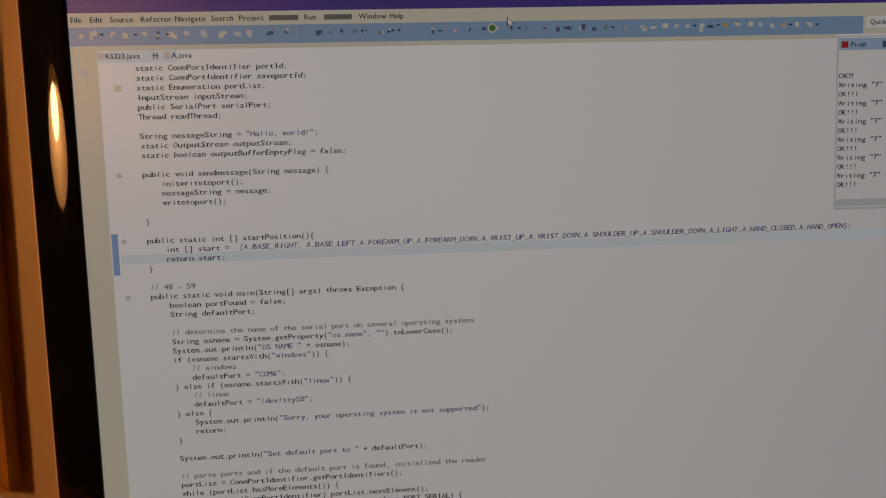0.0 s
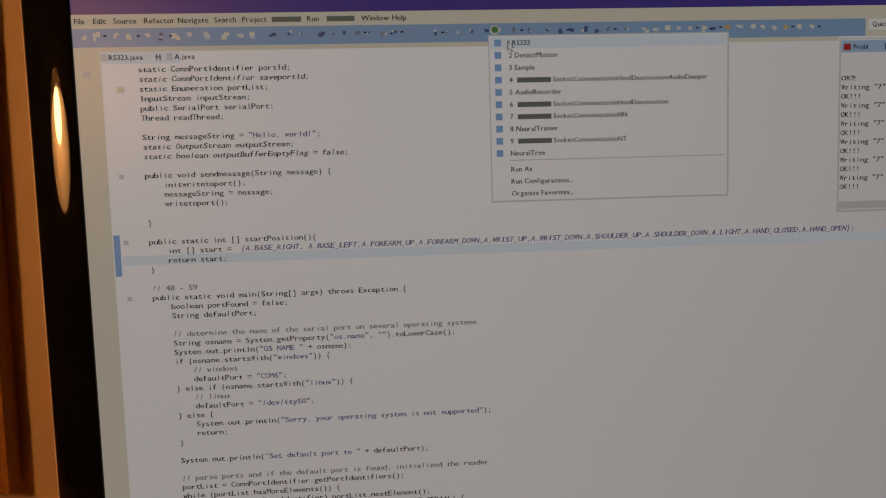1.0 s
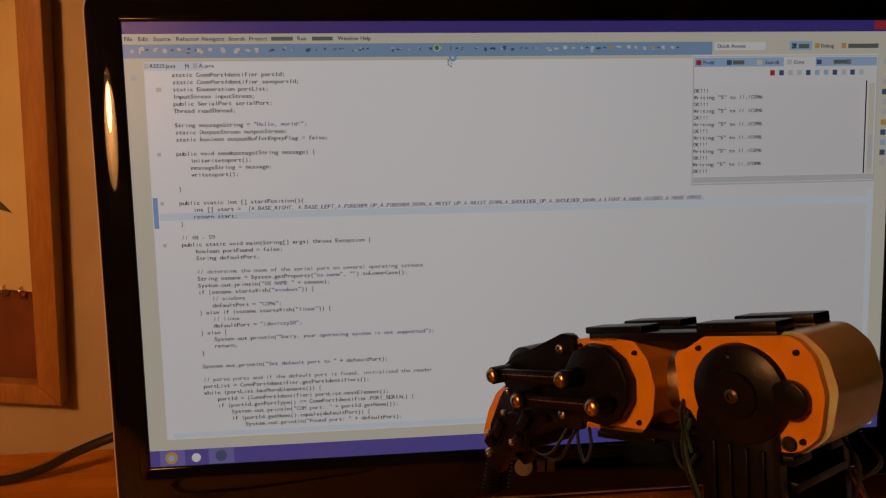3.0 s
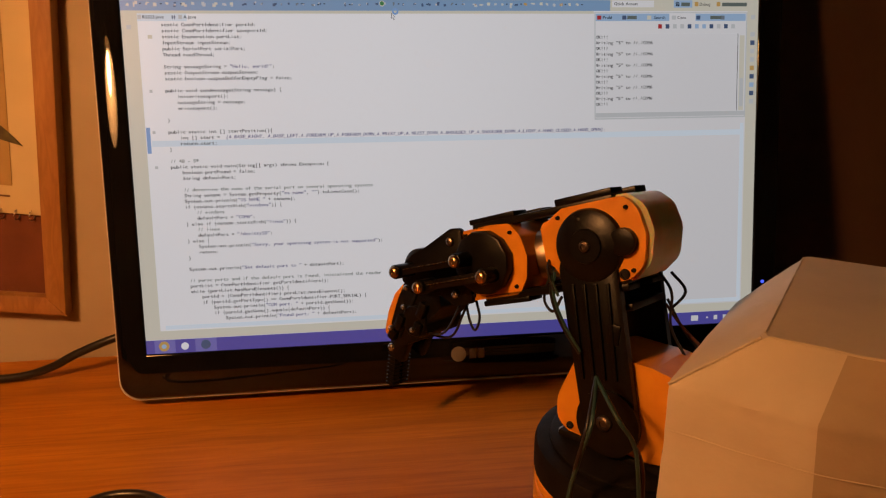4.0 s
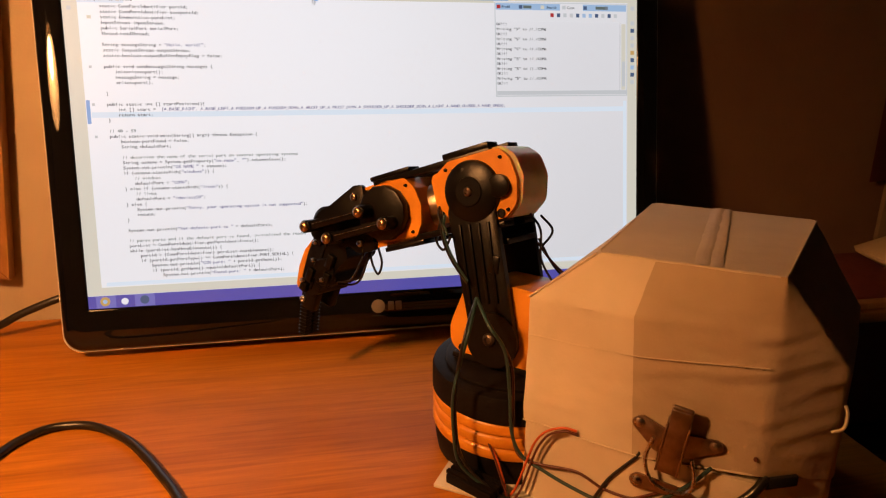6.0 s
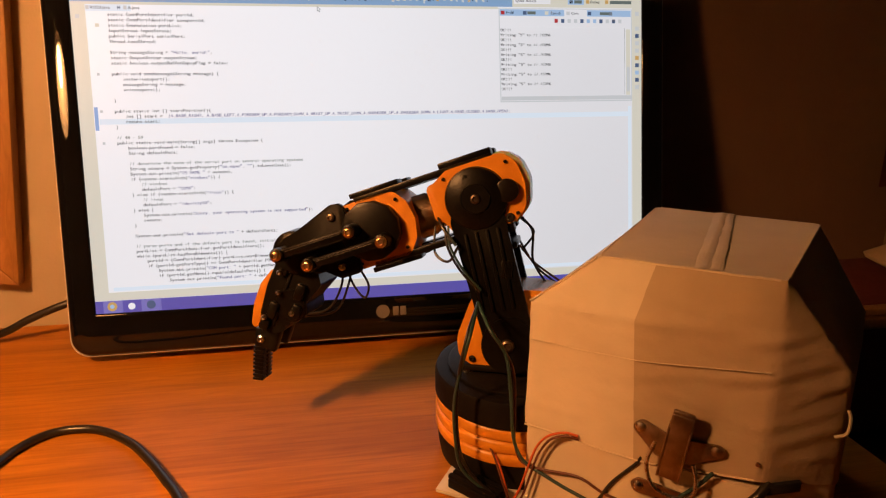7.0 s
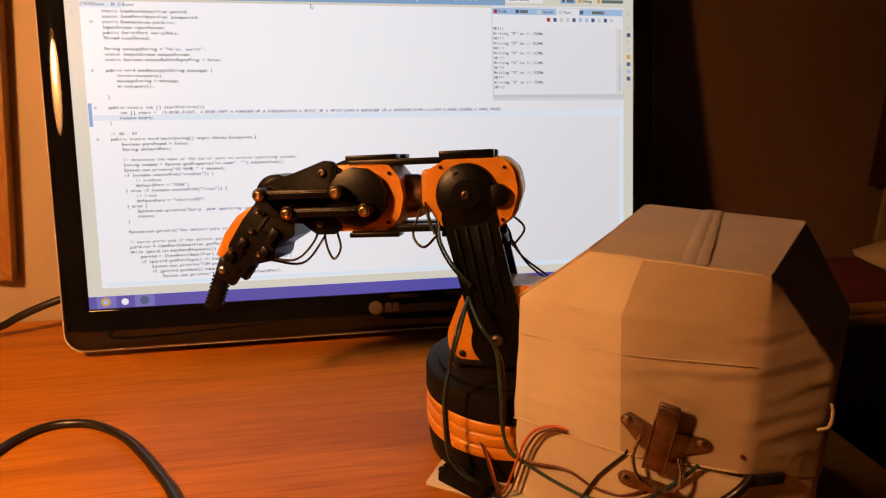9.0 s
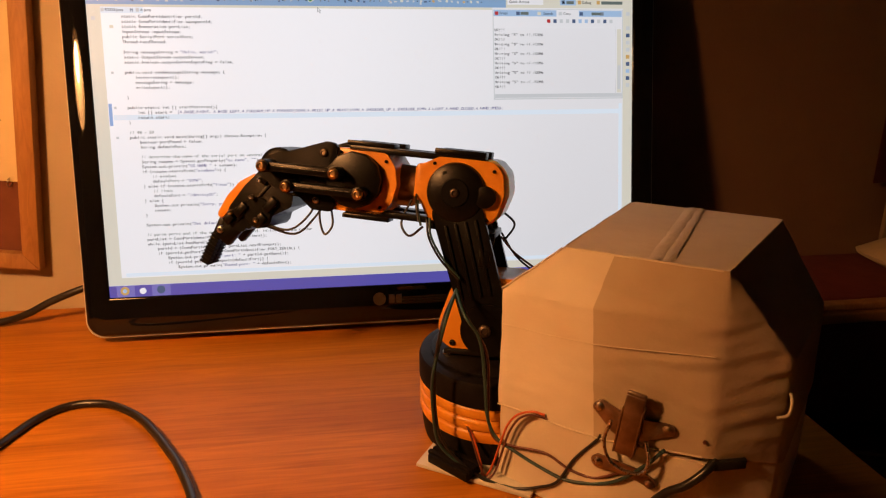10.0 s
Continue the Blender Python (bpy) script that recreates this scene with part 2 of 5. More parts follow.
def add_box(bm, x0, x1, y0, y1, z0, z1, m=None, bevel=0.0, seg=2):
    r = bmesh.ops.create_cube(bm, size=1)
    for v in r["verts"]:
        v.co = Vector(((x0 + x1) / 2 + v.co.x * (x1 - x0), (y0 + y1) / 2 + v.co.y * (y1 - y0), (z0 + z1) / 2 + v.co.z * (z1 - z0)))
    vs = r["verts"]
    if bevel:
        es = list({e for v in vs for e in v.link_edges})
        rb = bmesh.ops.bevel(bm, geom=es, offset=bevel, segments=seg, affect="EDGES", profile=0.5)
        vs = list({v for f in rb["faces"] for v in f.verts} | {v for v in vs if v.is_valid})
        vs = list({w for v in vs for f in v.link_faces for w in f.verts})
    if m is not None:
        bmesh.ops.transform(bm, matrix=m, verts=vs)
    return vs


def add_tube(bm, pts, r, seg=8, sub=6):
    """A round cable through the points, smoothly."""
    pts = [Vector(p) for p in pts]
    ext = [2 * pts[0] - pts[1], *pts, 2 * pts[-1] - pts[-2]]
    path = []
    for n in range(len(pts) - 1):
        a, b, c, d = ext[n:n + 4]
        for k in range(sub):
            t = k / sub
            path.append(0.5 * (2 * b + (c - a) * t + (2 * a - 5 * b + 4 * c - d) * t * t + (3 * b - a - 3 * c + d) * t ** 3))
    path.append(pts[-1])
    side, rings = None, []
    for n, p in enumerate(path):
        way = (path[min(n + 1, len(path) - 1)] - path[max(n - 1, 0)]).normalized()
        if side is None:
            side = way.orthogonal().normalized()
        side = (side - way * side.dot(way)).normalized()
        up = way.cross(side)
        rings.append([bm.verts.new(p + r * (math.cos(2 * math.pi * k / seg) * side + math.sin(2 * math.pi * k / seg) * up)) for k in range(seg)])
    for a, b in zip(rings, rings[1:]):
        for k in range(seg):
            bm.faces.new((a[k], a[(k + 1) % seg], b[(k + 1) % seg], b[k]))
    bm.faces.new(rings[0][::-1])
    bm.faces.new(rings[-1])


def add_lathe(bm, profile, seg=48, m=None):
    """A turned body: (radius, height) pairs about z."""
    rings = []
    for r, z in profile:
        rings.append([bm.verts.new((r * math.cos(2 * math.pi * k / seg), r * math.sin(2 * math.pi * k / seg), z)) for k in range(seg)])
    for a, b in zip(rings, rings[1:]):
        for k in range(seg):
            bm.faces.new((a[k], a[(k + 1) % seg], b[(k + 1) % seg], b[k]))
    bm.faces.new(rings[0][::-1])
    bm.faces.new(rings[-1])
    if m is not None:
        bmesh.ops.transform(bm, matrix=m, verts=[v for ring in rings for v in ring])


def add_prism(bm, outline, y0, y1, bevel=0.0):
    """An outline in x and z, given depth along y."""
    lo = [bm.verts.new((x, y0, z)) for x, z in outline]
    hi = [bm.verts.new((x, y1, z)) for x, z in outline]
    n = len(lo)
    fs = [bm.faces.new(lo), bm.faces.new(hi[::-1])]
    for k in range(n):
        fs.append(bm.faces.new((lo[k], lo[(k + 1) % n], hi[(k + 1) % n], hi[k])))
    if bevel:
        es = list({e for f in fs[:2] for e in f.edges})
        bmesh.ops.bevel(bm, geom=es, offset=bevel, segments=2, affect="EDGES", profile=0.5)


def rounded(points, radii, seg=6):
    """The outline with rounded corners."""
    out, n = [], len(points)
    for k in range(n):
        p, a, b = Vector(points[k]), Vector(points[k - 1]), Vector(points[(k + 1) % n])
        r = radii[k] if isinstance(radii, (list, tuple)) else radii
        if r <= 0:
            out.append(tuple(p))
            continue
        ua, ub = (a - p).normalized(), (b - p).normalized()
        half = ua.angle(ub) / 2
        cut = min(r / math.tan(half), (a - p).length * 0.49, (b - p).length * 0.49)
        rr = cut * math.tan(half)
        mid = p + (ua + ub).normalized() * (rr / math.sin(half))
        a0, a1 = p + ua * cut - mid, p + ub * cut - mid
        t0, t1 = math.atan2(a0.y, a0.x), math.atan2(a1.y, a1.x)
        d = (t1 - t0 + math.pi) % (2 * math.pi) - math.pi
        for j in range(seg + 1):
            t = t0 + d * j / seg
            out.append((mid.x + rr * math.cos(t), mid.y + rr * math.sin(t)))
    return out


def disc(cx, cz, r, seg=32):
    return [(cx + r * math.cos(2 * math.pi * k / seg), cz + r * math.sin(2 * math.pi * k / seg)) for k in range(seg)]


# ---- room ----
def slab(name, x0, x1, y0, y1, z0, z1, material, label, category):
    bm = bmesh.new()
    add_box(bm, x0, x1, y0, y1, z0, z1)
    return tagged(link(name, bm, material, smooth=0), label, category, kind="structure")


def build_room():
    slab("wall_back", -1.9, 0.575, 0.108, 0.228, -0.74, 1.75, WALL, "cream painted wall behind the desk", "wall")
    # same wall plane, with a darker brown base colour from here on
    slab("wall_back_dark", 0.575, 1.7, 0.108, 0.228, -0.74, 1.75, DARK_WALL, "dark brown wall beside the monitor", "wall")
    slab("wall_left", -2.02, -1.9, -2.9, 0.228, -0.74, 1.75, WALL, "cream painted side wall of the room", "wall")
    slab("wall_right", 1.7, 1.82, -2.9, 0.228, -0.74, 1.75, WALL, "cream painted side wall of the room", "wall")
    slab("wall_front", -1.9, 1.7, -2.9, -2.78, -0.74, 1.75, WALL, "cream painted wall opposite the desk", "wall")
    slab("floor", -2.02, 1.82, -2.9, 0.228, -0.84, -0.74, FLOOR, "brown wooden floor of the room", "floor")
    slab("ceiling", -2.02, 1.82, -2.9, 0.228, 1.75, 1.85, CEILING, "plain white ceiling of the room", "ceiling")


build_room()


def build_desk():
    desk = thing("desk", "orange-brown wooden desk with a glossy grained top", "desk", pose(0, 0, -0.74))
    bm = bmesh.new()
    add_box(bm, -0.85, 0.595, -0.62, 0.106, 0.712, 0.74, bevel=0.003)
    part("tabletop", bm, DESK_WOOD, desk)
    for x in (-0.83, 0.57):
        bm = bmesh.new()
        add_box(bm, x, x + 0.022, -0.58, 0.09, 0.0, 0.711, bevel=0.002)
        part("side_panel", bm, DESK_WOOD, desk)
    bm = bmesh.new()
    add_box(bm, -0.807, 0.569, 0.05, 0.068, 0.30, 0.711, bevel=0.002)
    part("back_panel", bm, DESK_WOOD, desk)


build_desk()


# ---- monitor ----
TILT = 11.31                                     # the monitor leans back by this
SCREEN = Matrix.Translation((0, 0, 0.049)) @ Matrix.Rotation(radians(-TILT), 4, "X")
SW, SH = 0.531, 0.2987
moving = []                                      # (thing or part, rows) for the last lines


def sx(x):
    return x * SW / 1920


def sz(y):
    return (1080 - y) * SH / 1080


GLYPHS = {}


def glyph(ch):
    """The outline of a letter of the built-in font: vertices, faces, width, for a capital height of 1."""
    if ch not in GLYPHS:
        cu = bpy.data.curves.new("letter", "FONT")
        cu.body, cu.size, cu.resolution_u = ch, 1.0, 2
        ob = bpy.data.objects.new("letter", cu)
        me = bpy.data.meshes.new_from_object(ob)
        vs = [(v.co.x / 0.70, v.co.y / 0.70) for v in me.vertices]
        fs = [tuple(p.vertices) for p in me.polygons]
        bpy.data.objects.remove(ob)
        bpy.data.meshes.remove(me)
        xs = [v[0] for v in vs] or [0, 0]
        x0, x1 = min(xs), max(xs)
        GLYPHS[ch] = ([(x - x0, y) for x, y in vs], fs, x1 - x0)
    return GLYPHS[ch]


def text_mesh(name, lines, material, out, parent, label=""):
    """Lines of (text, x, y of the middle, cell width or 0 for even spacing, capital height, lean), in units of the screen's own dots."""
    verts, faces = [], []
    for text, x, y, cell, cap, lean in lines:
        pen, base = x, y + cap / 2
        for ch in text:
            if ch == " ":
                pen += cell or cap * 0.42
                continue
            vs, fs, wide = glyph(ch)
            if cell:
                fit = min(cell * 0.90 / (wide * cap), 1.35) if ch not in "il.,:;!|'()[]{}1/" else min(1.0, cell * 0.8 / (wide * cap))
                off = pen + (cell - wide * cap * fit) / 2
            else:
                fit, off = 1.0, pen
            for bold, lift in ((-0.20, 0.0), (0.20, 0.00004)):
                n = len(verts)
                verts += [(sx(off + bold + (vx * fit + vy * lean) * cap), -out - lift, sz(base - vy * cap)) for vx, vy in vs]
                faces += [tuple(n + k for k in f) for f in fs]
            pen += cell or (wide + 0.15) * cap
    me = bpy.data.meshes.new(name)
    me.from_pydata(verts, [], faces)
    me.materials.append(material)
    ob = new(name, me)
    ob.parent = parent
    if label:
        tagged(ob, label)
    return ob


def plates(name, rects, material, out, parent, label="", thick=0.0002):
    """Thin lit patches: (x0, y0, x1, y1[, index of the material]) in the screen's dots."""
    bm = bmesh.new()
    for x0, y0, x1, y1, *index in rects:
        add_box(bm, sx(x0), sx(x1), -out, -out + thick, sz(y1), sz(y0))
        if index:
            bm.faces.ensure_lookup_table()
            for f in bm.faces[-6:]:
                f.material_index = index[0]
    return link(name, bm, material, parent, label, smooth=0)


def loop_rect(x0, x1, z0, z1, r, seg=8):
    return rounded([(x0, z0), (x1, z0), (x1, z1), (x0, z1)], r, seg)


CODE = """    static CommPortIdentifier portId;
    static CommPortIdentifier saveportId;
    static Enumeration portList;
    InputStream inputStream;
    public SerialPort serialPort;
    Thread readThread;

    String messageString = "Hello, world!";
    static OutputStream outputStream;
    static boolean outputBufferEmptyFlag = false;

    public void sendmessage(String message) {
        initwritetoport();
        messageString = message;
        writetoport();

    }

    public static int [] startPosition(){
        int [] start =  {A.BASE_RIGHT, A.BASE_LEFT,A.FOREARM_UP,A.FOREARM_DOWN,A.WRIST_UP,A.WRIST_DOWN,A.SHOULDER_UP,A.SHOULDER_DOWN,A.LIGHT,A.HAND_CLOSED,A.HAND_OPEN};
        return start;
    }

    // 48 - 59
    public static void main(String[] args) throws Exception {
        boolean portFound = false;
        String defaultPort;

        // determine the name of the serial port on several operating systems
        String osname = System.getProperty("os.name", "").toLowerCase();
        System.out.println("OS NAME " + osname);
        if (osname.startsWith("windows")) {
            // windows
            defaultPort = "COM6";
        } else if (osname.startsWith("linux")) {
            // linux
            defaultPort = "/dev/ttyS0";
        } else {
            System.out.println("Sorry, your operating system is not supported");
            return;
        }

        System.out.println("Set default port to " + defaultPort);

        // parse ports and if the default port is found, initialized the reader
        portList = CommPortIdentifier.getPortIdentifiers();
        while (portList.hasMoreElements()) {
            portId = (CommPortIdentifier) portList.nextElement();
            if (portId.getPortType() == CommPortIdentifier.PORT_SERIAL) {
                System.out.println("COM port: " + portId.getName());
                if (portId.getName().equals(defaultPort)) {
                    System.out.println("Found port: " + defaultPort);""".split("\n")


def build_monitor():
    mon = thing("monitor", "wide black glossy monitor showing program text, standing on the desk", "monitor", SCREEN)
    # the bulging glossy surround, from the outer edge inwards
    bm = bmesh.new()
    outer, inner = (-0.024, 0.555, -0.039, 0.3225), (0.0, SW, 0.0, SH)
    rings = []
    face = [(f, -0.0027 + 0.0011 * ((f - 0.56) / 0.44) ** 2) for f in (0.12, 0.2, 0.28, 0.36, 0.44, 0.52, 0.60, 0.68, 0.76, 0.84, 0.92, 0.98)]
    for f, y in [(0, 0.016), (0, 0.005), (0.02, 0.0022), (0.06, 0.0)] + face + [(1.0, -0.0008), (1.0, 0.006)]:
        a = [o + (i - o) * f for o, i in zip(outer, inner)]
        rings.append([bm.verts.new((x, y + (0.15 * max(0.0, z - SH) if 0.1 < f < 0.99 else 0.0), z)) for x, z in loop_rect(*a, 0.016 * (1 - f) + 0.0004, 8)])
    for a, b in zip(rings, rings[1:]):
        for k in range(len(a)):
            bm.faces.new((a[k], a[(k + 1) % len(a)], b[(k + 1) % len(a)], b[k]))
    part("bezel", bm, GLOSS_BLACK, mon, "glossy black rounded surround", smooth=60)
    bm = bmesh.new()
    rings = []
    for grow, y in ((0.0002, 0.0035), (0.0012, 0.004), (0.0014, 0.010), (0.0002, 0.0105)):
        rings.append([bm.verts.new((x, y, z)) for x, z in loop_rect(outer[0] - grow, outer[1] + grow, outer[2] - grow, outer[3] + grow, 0.017, 8)])
    for a, b in zip(rings, rings[1:] + rings[:1]):
        for k in range(len(a)):
            bm.faces.new((a[k], a[(k + 1) % len(a)], b[(k + 1) % len(a)], b[k]))
    part("edge_trim", bm, TRIM, mon, "thin pale plastic rim")
    bm = bmesh.new()
    rings = []
    for grow, y in ((0.0, 0.0125), (0.0, 0.020), (-0.02, 0.034), (-0.06, 0.042)):
        rings.append([bm.verts.new((x, y, z)) for x, z in loop_rect(outer[0] - grow, outer[1] + grow, outer[2] - grow, outer[3] + grow, 0.015, 6)])
    for a, b in zip(rings, rings[1:]):
        for k in range(len(a)):
            bm.faces.new((a[k], a[(k + 1) % len(a)], b[(k + 1) % len(a)], b[k]))
    bm.faces.new(rings[0])
    bm.faces.new(rings[-1])
    part("back_shell", bm, MATT_BLACK, mon)
    # stand, hidden behind the lower edge
    back = SCREEN.inverted()
    bm = bmesh.new()
    add_box(bm, 0.20, 0.33, 0.03, 0.10, 0.0, 0.008, back, 0.002)
    add_box(bm, 0.245, 0.285, 0.062, 0.080, 0.007, 0.10, back, 0.002)
    part("stand", bm, MATT_BLACK, mon)
    # lamp of the power switch, and the maker's mark as plain shapes
    bm = bmesh.new()
    add_prism(bm, disc(0.5398, 0.0371, 0.0014, 16), -0.0036, -0.002)
    part("power_light", bm, LED, mon, "small lit blue light")
    bm = bmesh.new()
    add_prism(bm, disc(0.2598, -0.0142, 0.0066, 28), -0.0034, -0.002)
    part("badge_disc", bm, BADGE, mon, "round grey badge")
    for x0 in (0.2695, 0.2768):
        bm = bmesh.new()
        add_box(bm, x0, x0 + 0.0058, -0.0033, -0.002, -0.0188, -0.0100, bevel=0.0006)
        part("badge_bar", bm, BADGE, mon, "plain grey badge block")

    # the lit face, with an opening where the log scrolls
    LX0, LX1, LY0, LY1 = 1390, 1856, 152, 390
    screen = plates("screen", [(0, 0, LX0, 1080), (LX1, 0, 1920, 1080), (LX0, 0, LX1, LY0), (LX0, LY1, LX1, 1080)], SCR, 0.0, mon, "lit screen with a code editor")
    plates("title_bar", [(0, 0, 1920, 28)], SCR_TITLE, 0.0003, screen, "dark violet title bar")
    plates("close_box", [(1868, 2, 1914, 22)], SCR_RED, 0.0006, screen, "red close box")
    for name, rect in (("menu_bar", (0, 28, 1920, 52)), ("perspective_bar", (1420, 52, 1920, 84)), ("left_bar", (0, 84, 44, 1012)), ("right_bar", (1884, 84, 1920, 1012)), ("tab_strip", (44, 84, 1384, 92)), ("status_bar", (0, 1012, 1920, 1038))):
        plates(name, [rect], SCR_CREAM, 0.0003, screen, "pale cream bar of the editor")
    plates("toolbar", [(0, 52, 1436, 84)], SCR_BLUE, 0.0004, screen, "blue tool bar")
    plates("search_field", [(1442, 53, 1576, 73)], SCR, 0.0006, screen, "white search field")
    plates("editor_tab", [(44, 92, 180, 113)], SCR_HI, 0.0003, screen)
    plates("current_line", [(60, 450, 1868, 467)], SCR_HI, 0.0003, screen, "pale blue current line")
    plates("line_marker", [(46, 412, 57, 486)], SCR_MARK, 0.0004, screen, "blue marker beside the code")
    plates("scroll_bar", [(60, 996, 1868, 1008)], SCR_HI, 0.0003, screen)
    plates("scroll_bar", [(1868, 430, 1880, 1008)], SCR_HI, 0.0003, screen)
    plates("task_bar", [(0, 1039, 1920, 1080)], SCR_TASK, 0.0003, screen, "violet task bar")
    plates("task_button", [(24, 1040, 84, 1079), (142, 1040, 204, 1079)], SCR_TASK2, 0.0005, screen)
    rng = random.Random(5)
    icons, x = [], 14
    while x < 1420:
        if not (575 < x < 625 or 1330 < x):
            w, h = rng.choice((9, 11, 13, 14)), rng.choice((8, 10, 12, 13))
            y = 66 + rng.uniform(-2, 2)
            tone = rng.choice((4, 0, 4, 7) if x < 330 else (7, 7, 8, 7) if x < 980 else (0, 4, 7, 8, 1, 7, 4))
            if x > 330 and x < 980:
                w, h = w * 0.85, h * 0.85
            one = []
            for _ in range(3):
                u, v = rng.uniform(0, 0.55), rng.uniform(0, 0.55)
                one.append((x + w * u, y - h / 2 + h * v, x + w * (u + rng.uniform(0.3, 0.7)), y - h / 2 + h * (v + rng.uniform(0.3, 0.7)), tone if rng.random() < 0.75 else 0))
            if rng.random() < 0.3:
                one.append((x + w + 7, y - 1, x + w + 12, y + 1.5, 3))
            icons.append(one)
        x += rng.choice((21, 23, 26, 33))
    singles = []
    singles += [(1600, 54, 1614, 70, 4), (1640, 52, 1700, 74, 5), (1646, 57, 1658, 70, 3), (1708, 57, 1720, 70, 1), (1780, 57, 1792, 70, 1)]
    singles += [(1394 + k * 80, 98, 1407 + k * 80, 110, (2, 7, 4, 0, 7, 8)[k]) for k in range(6)]
    singles += [(1590 + k * 24, 124, 1602 + k * 24, 137, (2, 7, 0, 0, 7, 5, 5, 7, 0, 7, 0)[k]) for k in range(11)]
    singles += [(1895, 96 + k * 26, 1909, 110 + k * 26, (0, 4, 0, 7, 0, 0, 1, 7, 5, 7)[k % 10]) for k in range(11)]
    singles += [(14, 100 + k * 24, 26, 112 + k * 24, (4, 0, 4)[k]) for k in range(3)] + [(46, 96, 56, 108, 0), (158, 96, 168, 108, 0), (140, 97, 142, 108, 7), (146, 97, 148, 108, 7), (139, 101, 149, 103, 7), (70, 152, 82, 162, 4)]
    singles += [(64, 305 + k, 72, 313 + k, 0) for k in (0, 117, 218)]
    singles += [(1712, 1050, 1736, 1068, 6), (1764, 1056, 1770, 1061, 6), (1790, 1052, 1802, 1066, 6), (1822, 1052, 1836, 1066, 6), (1858, 1046, 1896, 1054, 0), (1850, 1062, 1902, 1070, 0)]
    tones = [SCR_GREY, SCR_OCHRE, SCR_RED, INK, SCR_CREAM, SCR_BLUE2, SCR, SCR_SLATE, SCR_DULL]
    for one in icons + [[r] for r in singles]:
        plates("icon", one, tones, 0.0008, screen)
    for cx, cy, r, material in ((52, 1058, 15, SCR_OCHRE), (52, 1058, 7, SCR_BLUE2), (173, 1058, 14, SCR_SLATE), (112, 1060, 11, SCR), (738, 64, 8, SCR_CREAM), (738, 64, 6, SCR_GREEN)):
        bm = bmesh.new()
        add_prism(bm, disc(sx(cx), sz(cy), sx(r), 20), -0.0012 - 0.0001 * (r < 8), -0.0006)
        link("round_icon", bm, material, screen, "round program icon", smooth=0)
    # pages of the log window
    plates("log_window", [(1388, 88, 1880, 90), (1386, 88, 1389, 412), (1880, 88, 1883, 412), (1386, 408, 1883, 412), (1390, 392, 1880, 406)], SCR_GREY, 0.0005, screen, "thin grey border of the log window")
    plates("log_tab", [(1390, 92, 1626, 114)], SCR_BLUE2, 0.0005, screen, "blue tab of the log window")
    plates("log_tab", [(1712, 92, 1878, 114)], SCR_BLUE2, 0.0005, screen, "blue tab of the log window")
    plates("log_scroll", [(1860, 158, 1876, 390), ], SCR_CREAM, 0.0004, screen)
    plates("log_slider", [(1862, 290, 1874, 378)], SCR_GREY, 0.0006, screen)

    # writing
    dark, blue, grey = [], [], []
    for n, line in enumerate(CODE):
        x0, y = 76, 123 + 16.8 * n
        text = line.rstrip()
        lead = len(text) - len(text.lstrip())
        if text.strip().startswith("//"):
            grey.append((text.lstrip(), x0 + 8 * lead, y, 8, 9.6, 0))
            continue
        if n == 19:
            dark.append((text[8:24], x0 + 64, y, 8, 9.6, 0))
            blue.append((text[24:], x0 + 8 * 24, y, 8, 9.6, 0.2))
            continue
        bits = text.split('"')
        col = 0
        for k, bit in enumerate(bits):
            quoted = k % 2 == 1
            show = '"' + bit + '"' if quoted else bit
            lean = 0.18 if (n in (1, 8, 9) and not quoted) else 0
            if show.strip():
                (blue if quoted else dark).append((show, x0 + 8 * col, y, 8, 9.6, lean))
            col += len(show)
    text_mesh("code_text", dark, INK, 0.0009, screen, "dark lines of program code")
    text_mesh("blue_code_text", blue, INK_BLUE, 0.0009, screen, "dark blue words in the code")
    text_mesh("code_remark_text", grey, INK_GREY, 0.0009, screen, "grey comment lines in the code")
    menu = [("File", 6), ("Edit", 38), ("Source", 72), ("Refactor", 124), ("Navigate", 182), ("Search", 244), ("Project", 292), ("Run", 405), ("Window", 500), ("Help", 555)]
    ui = [(word, x, 40, 0, 9.4, 0) for word, x in menu]
    ui += [("RS323.java", 60, 102, 0, 9, 0), ("A.java", 172, 102, 0, 9, 0), ("Quick Access", 1448, 63, 0, 9, 0), ("Debug", 1724, 64, 0, 9, 0)]
    ui += [("Probl", 1412, 104, 0, 9, 0), ("Search", 1652 - 76, 104, 0, 9, 0), ("Cons", 1652, 104, 0, 9, 0)]
    text_mesh("menu_text", ui, INK, 0.0010, screen, "small dark words of menus and tabs")
    bars = [(343, 36, 394, 45), (439, 36, 488, 45), (1664, 59, 1692, 70), (1798, 59, 1880, 70), (1490, 99, 1520, 109), (1760, 99, 1796, 109)]
    for bar in bars:
        plates("word_bar", [bar], INK_GREY, 0.0009, screen, "unreadable word as a plain bar")

    # the log: two sheets of lines that slide behind the opening
    def sheet(name, first, count, lines, out, label):
        ob = plates(name, [(LX0 - 4, LY0 - 2, LX1 + 4, LY0 - 2 + 17 * count)], SCR, out, mon, label)
        text_mesh("log_text", [(t, 1394, LY0 + 8 + 17 * (first + k), 8 if k or first else 0, 9.2, 0) for k, t in enumerate(lines) if t], INK, out + 0.0004, ob)
        return ob
    old = ["OK!!!" if k % 2 == 0 else 'Writing "7" to //./COM6' for k in range(13)]
    now = ["OS NAME windows 8", "Set default port to COM6", "WARNING:  RXTX Version mismatch", "        Jar version = RXTX", "        native lib Version", "COM port: COM6", "Found port: COM6", "Set default port to COM6", "", "", "", "", "", "", ""]
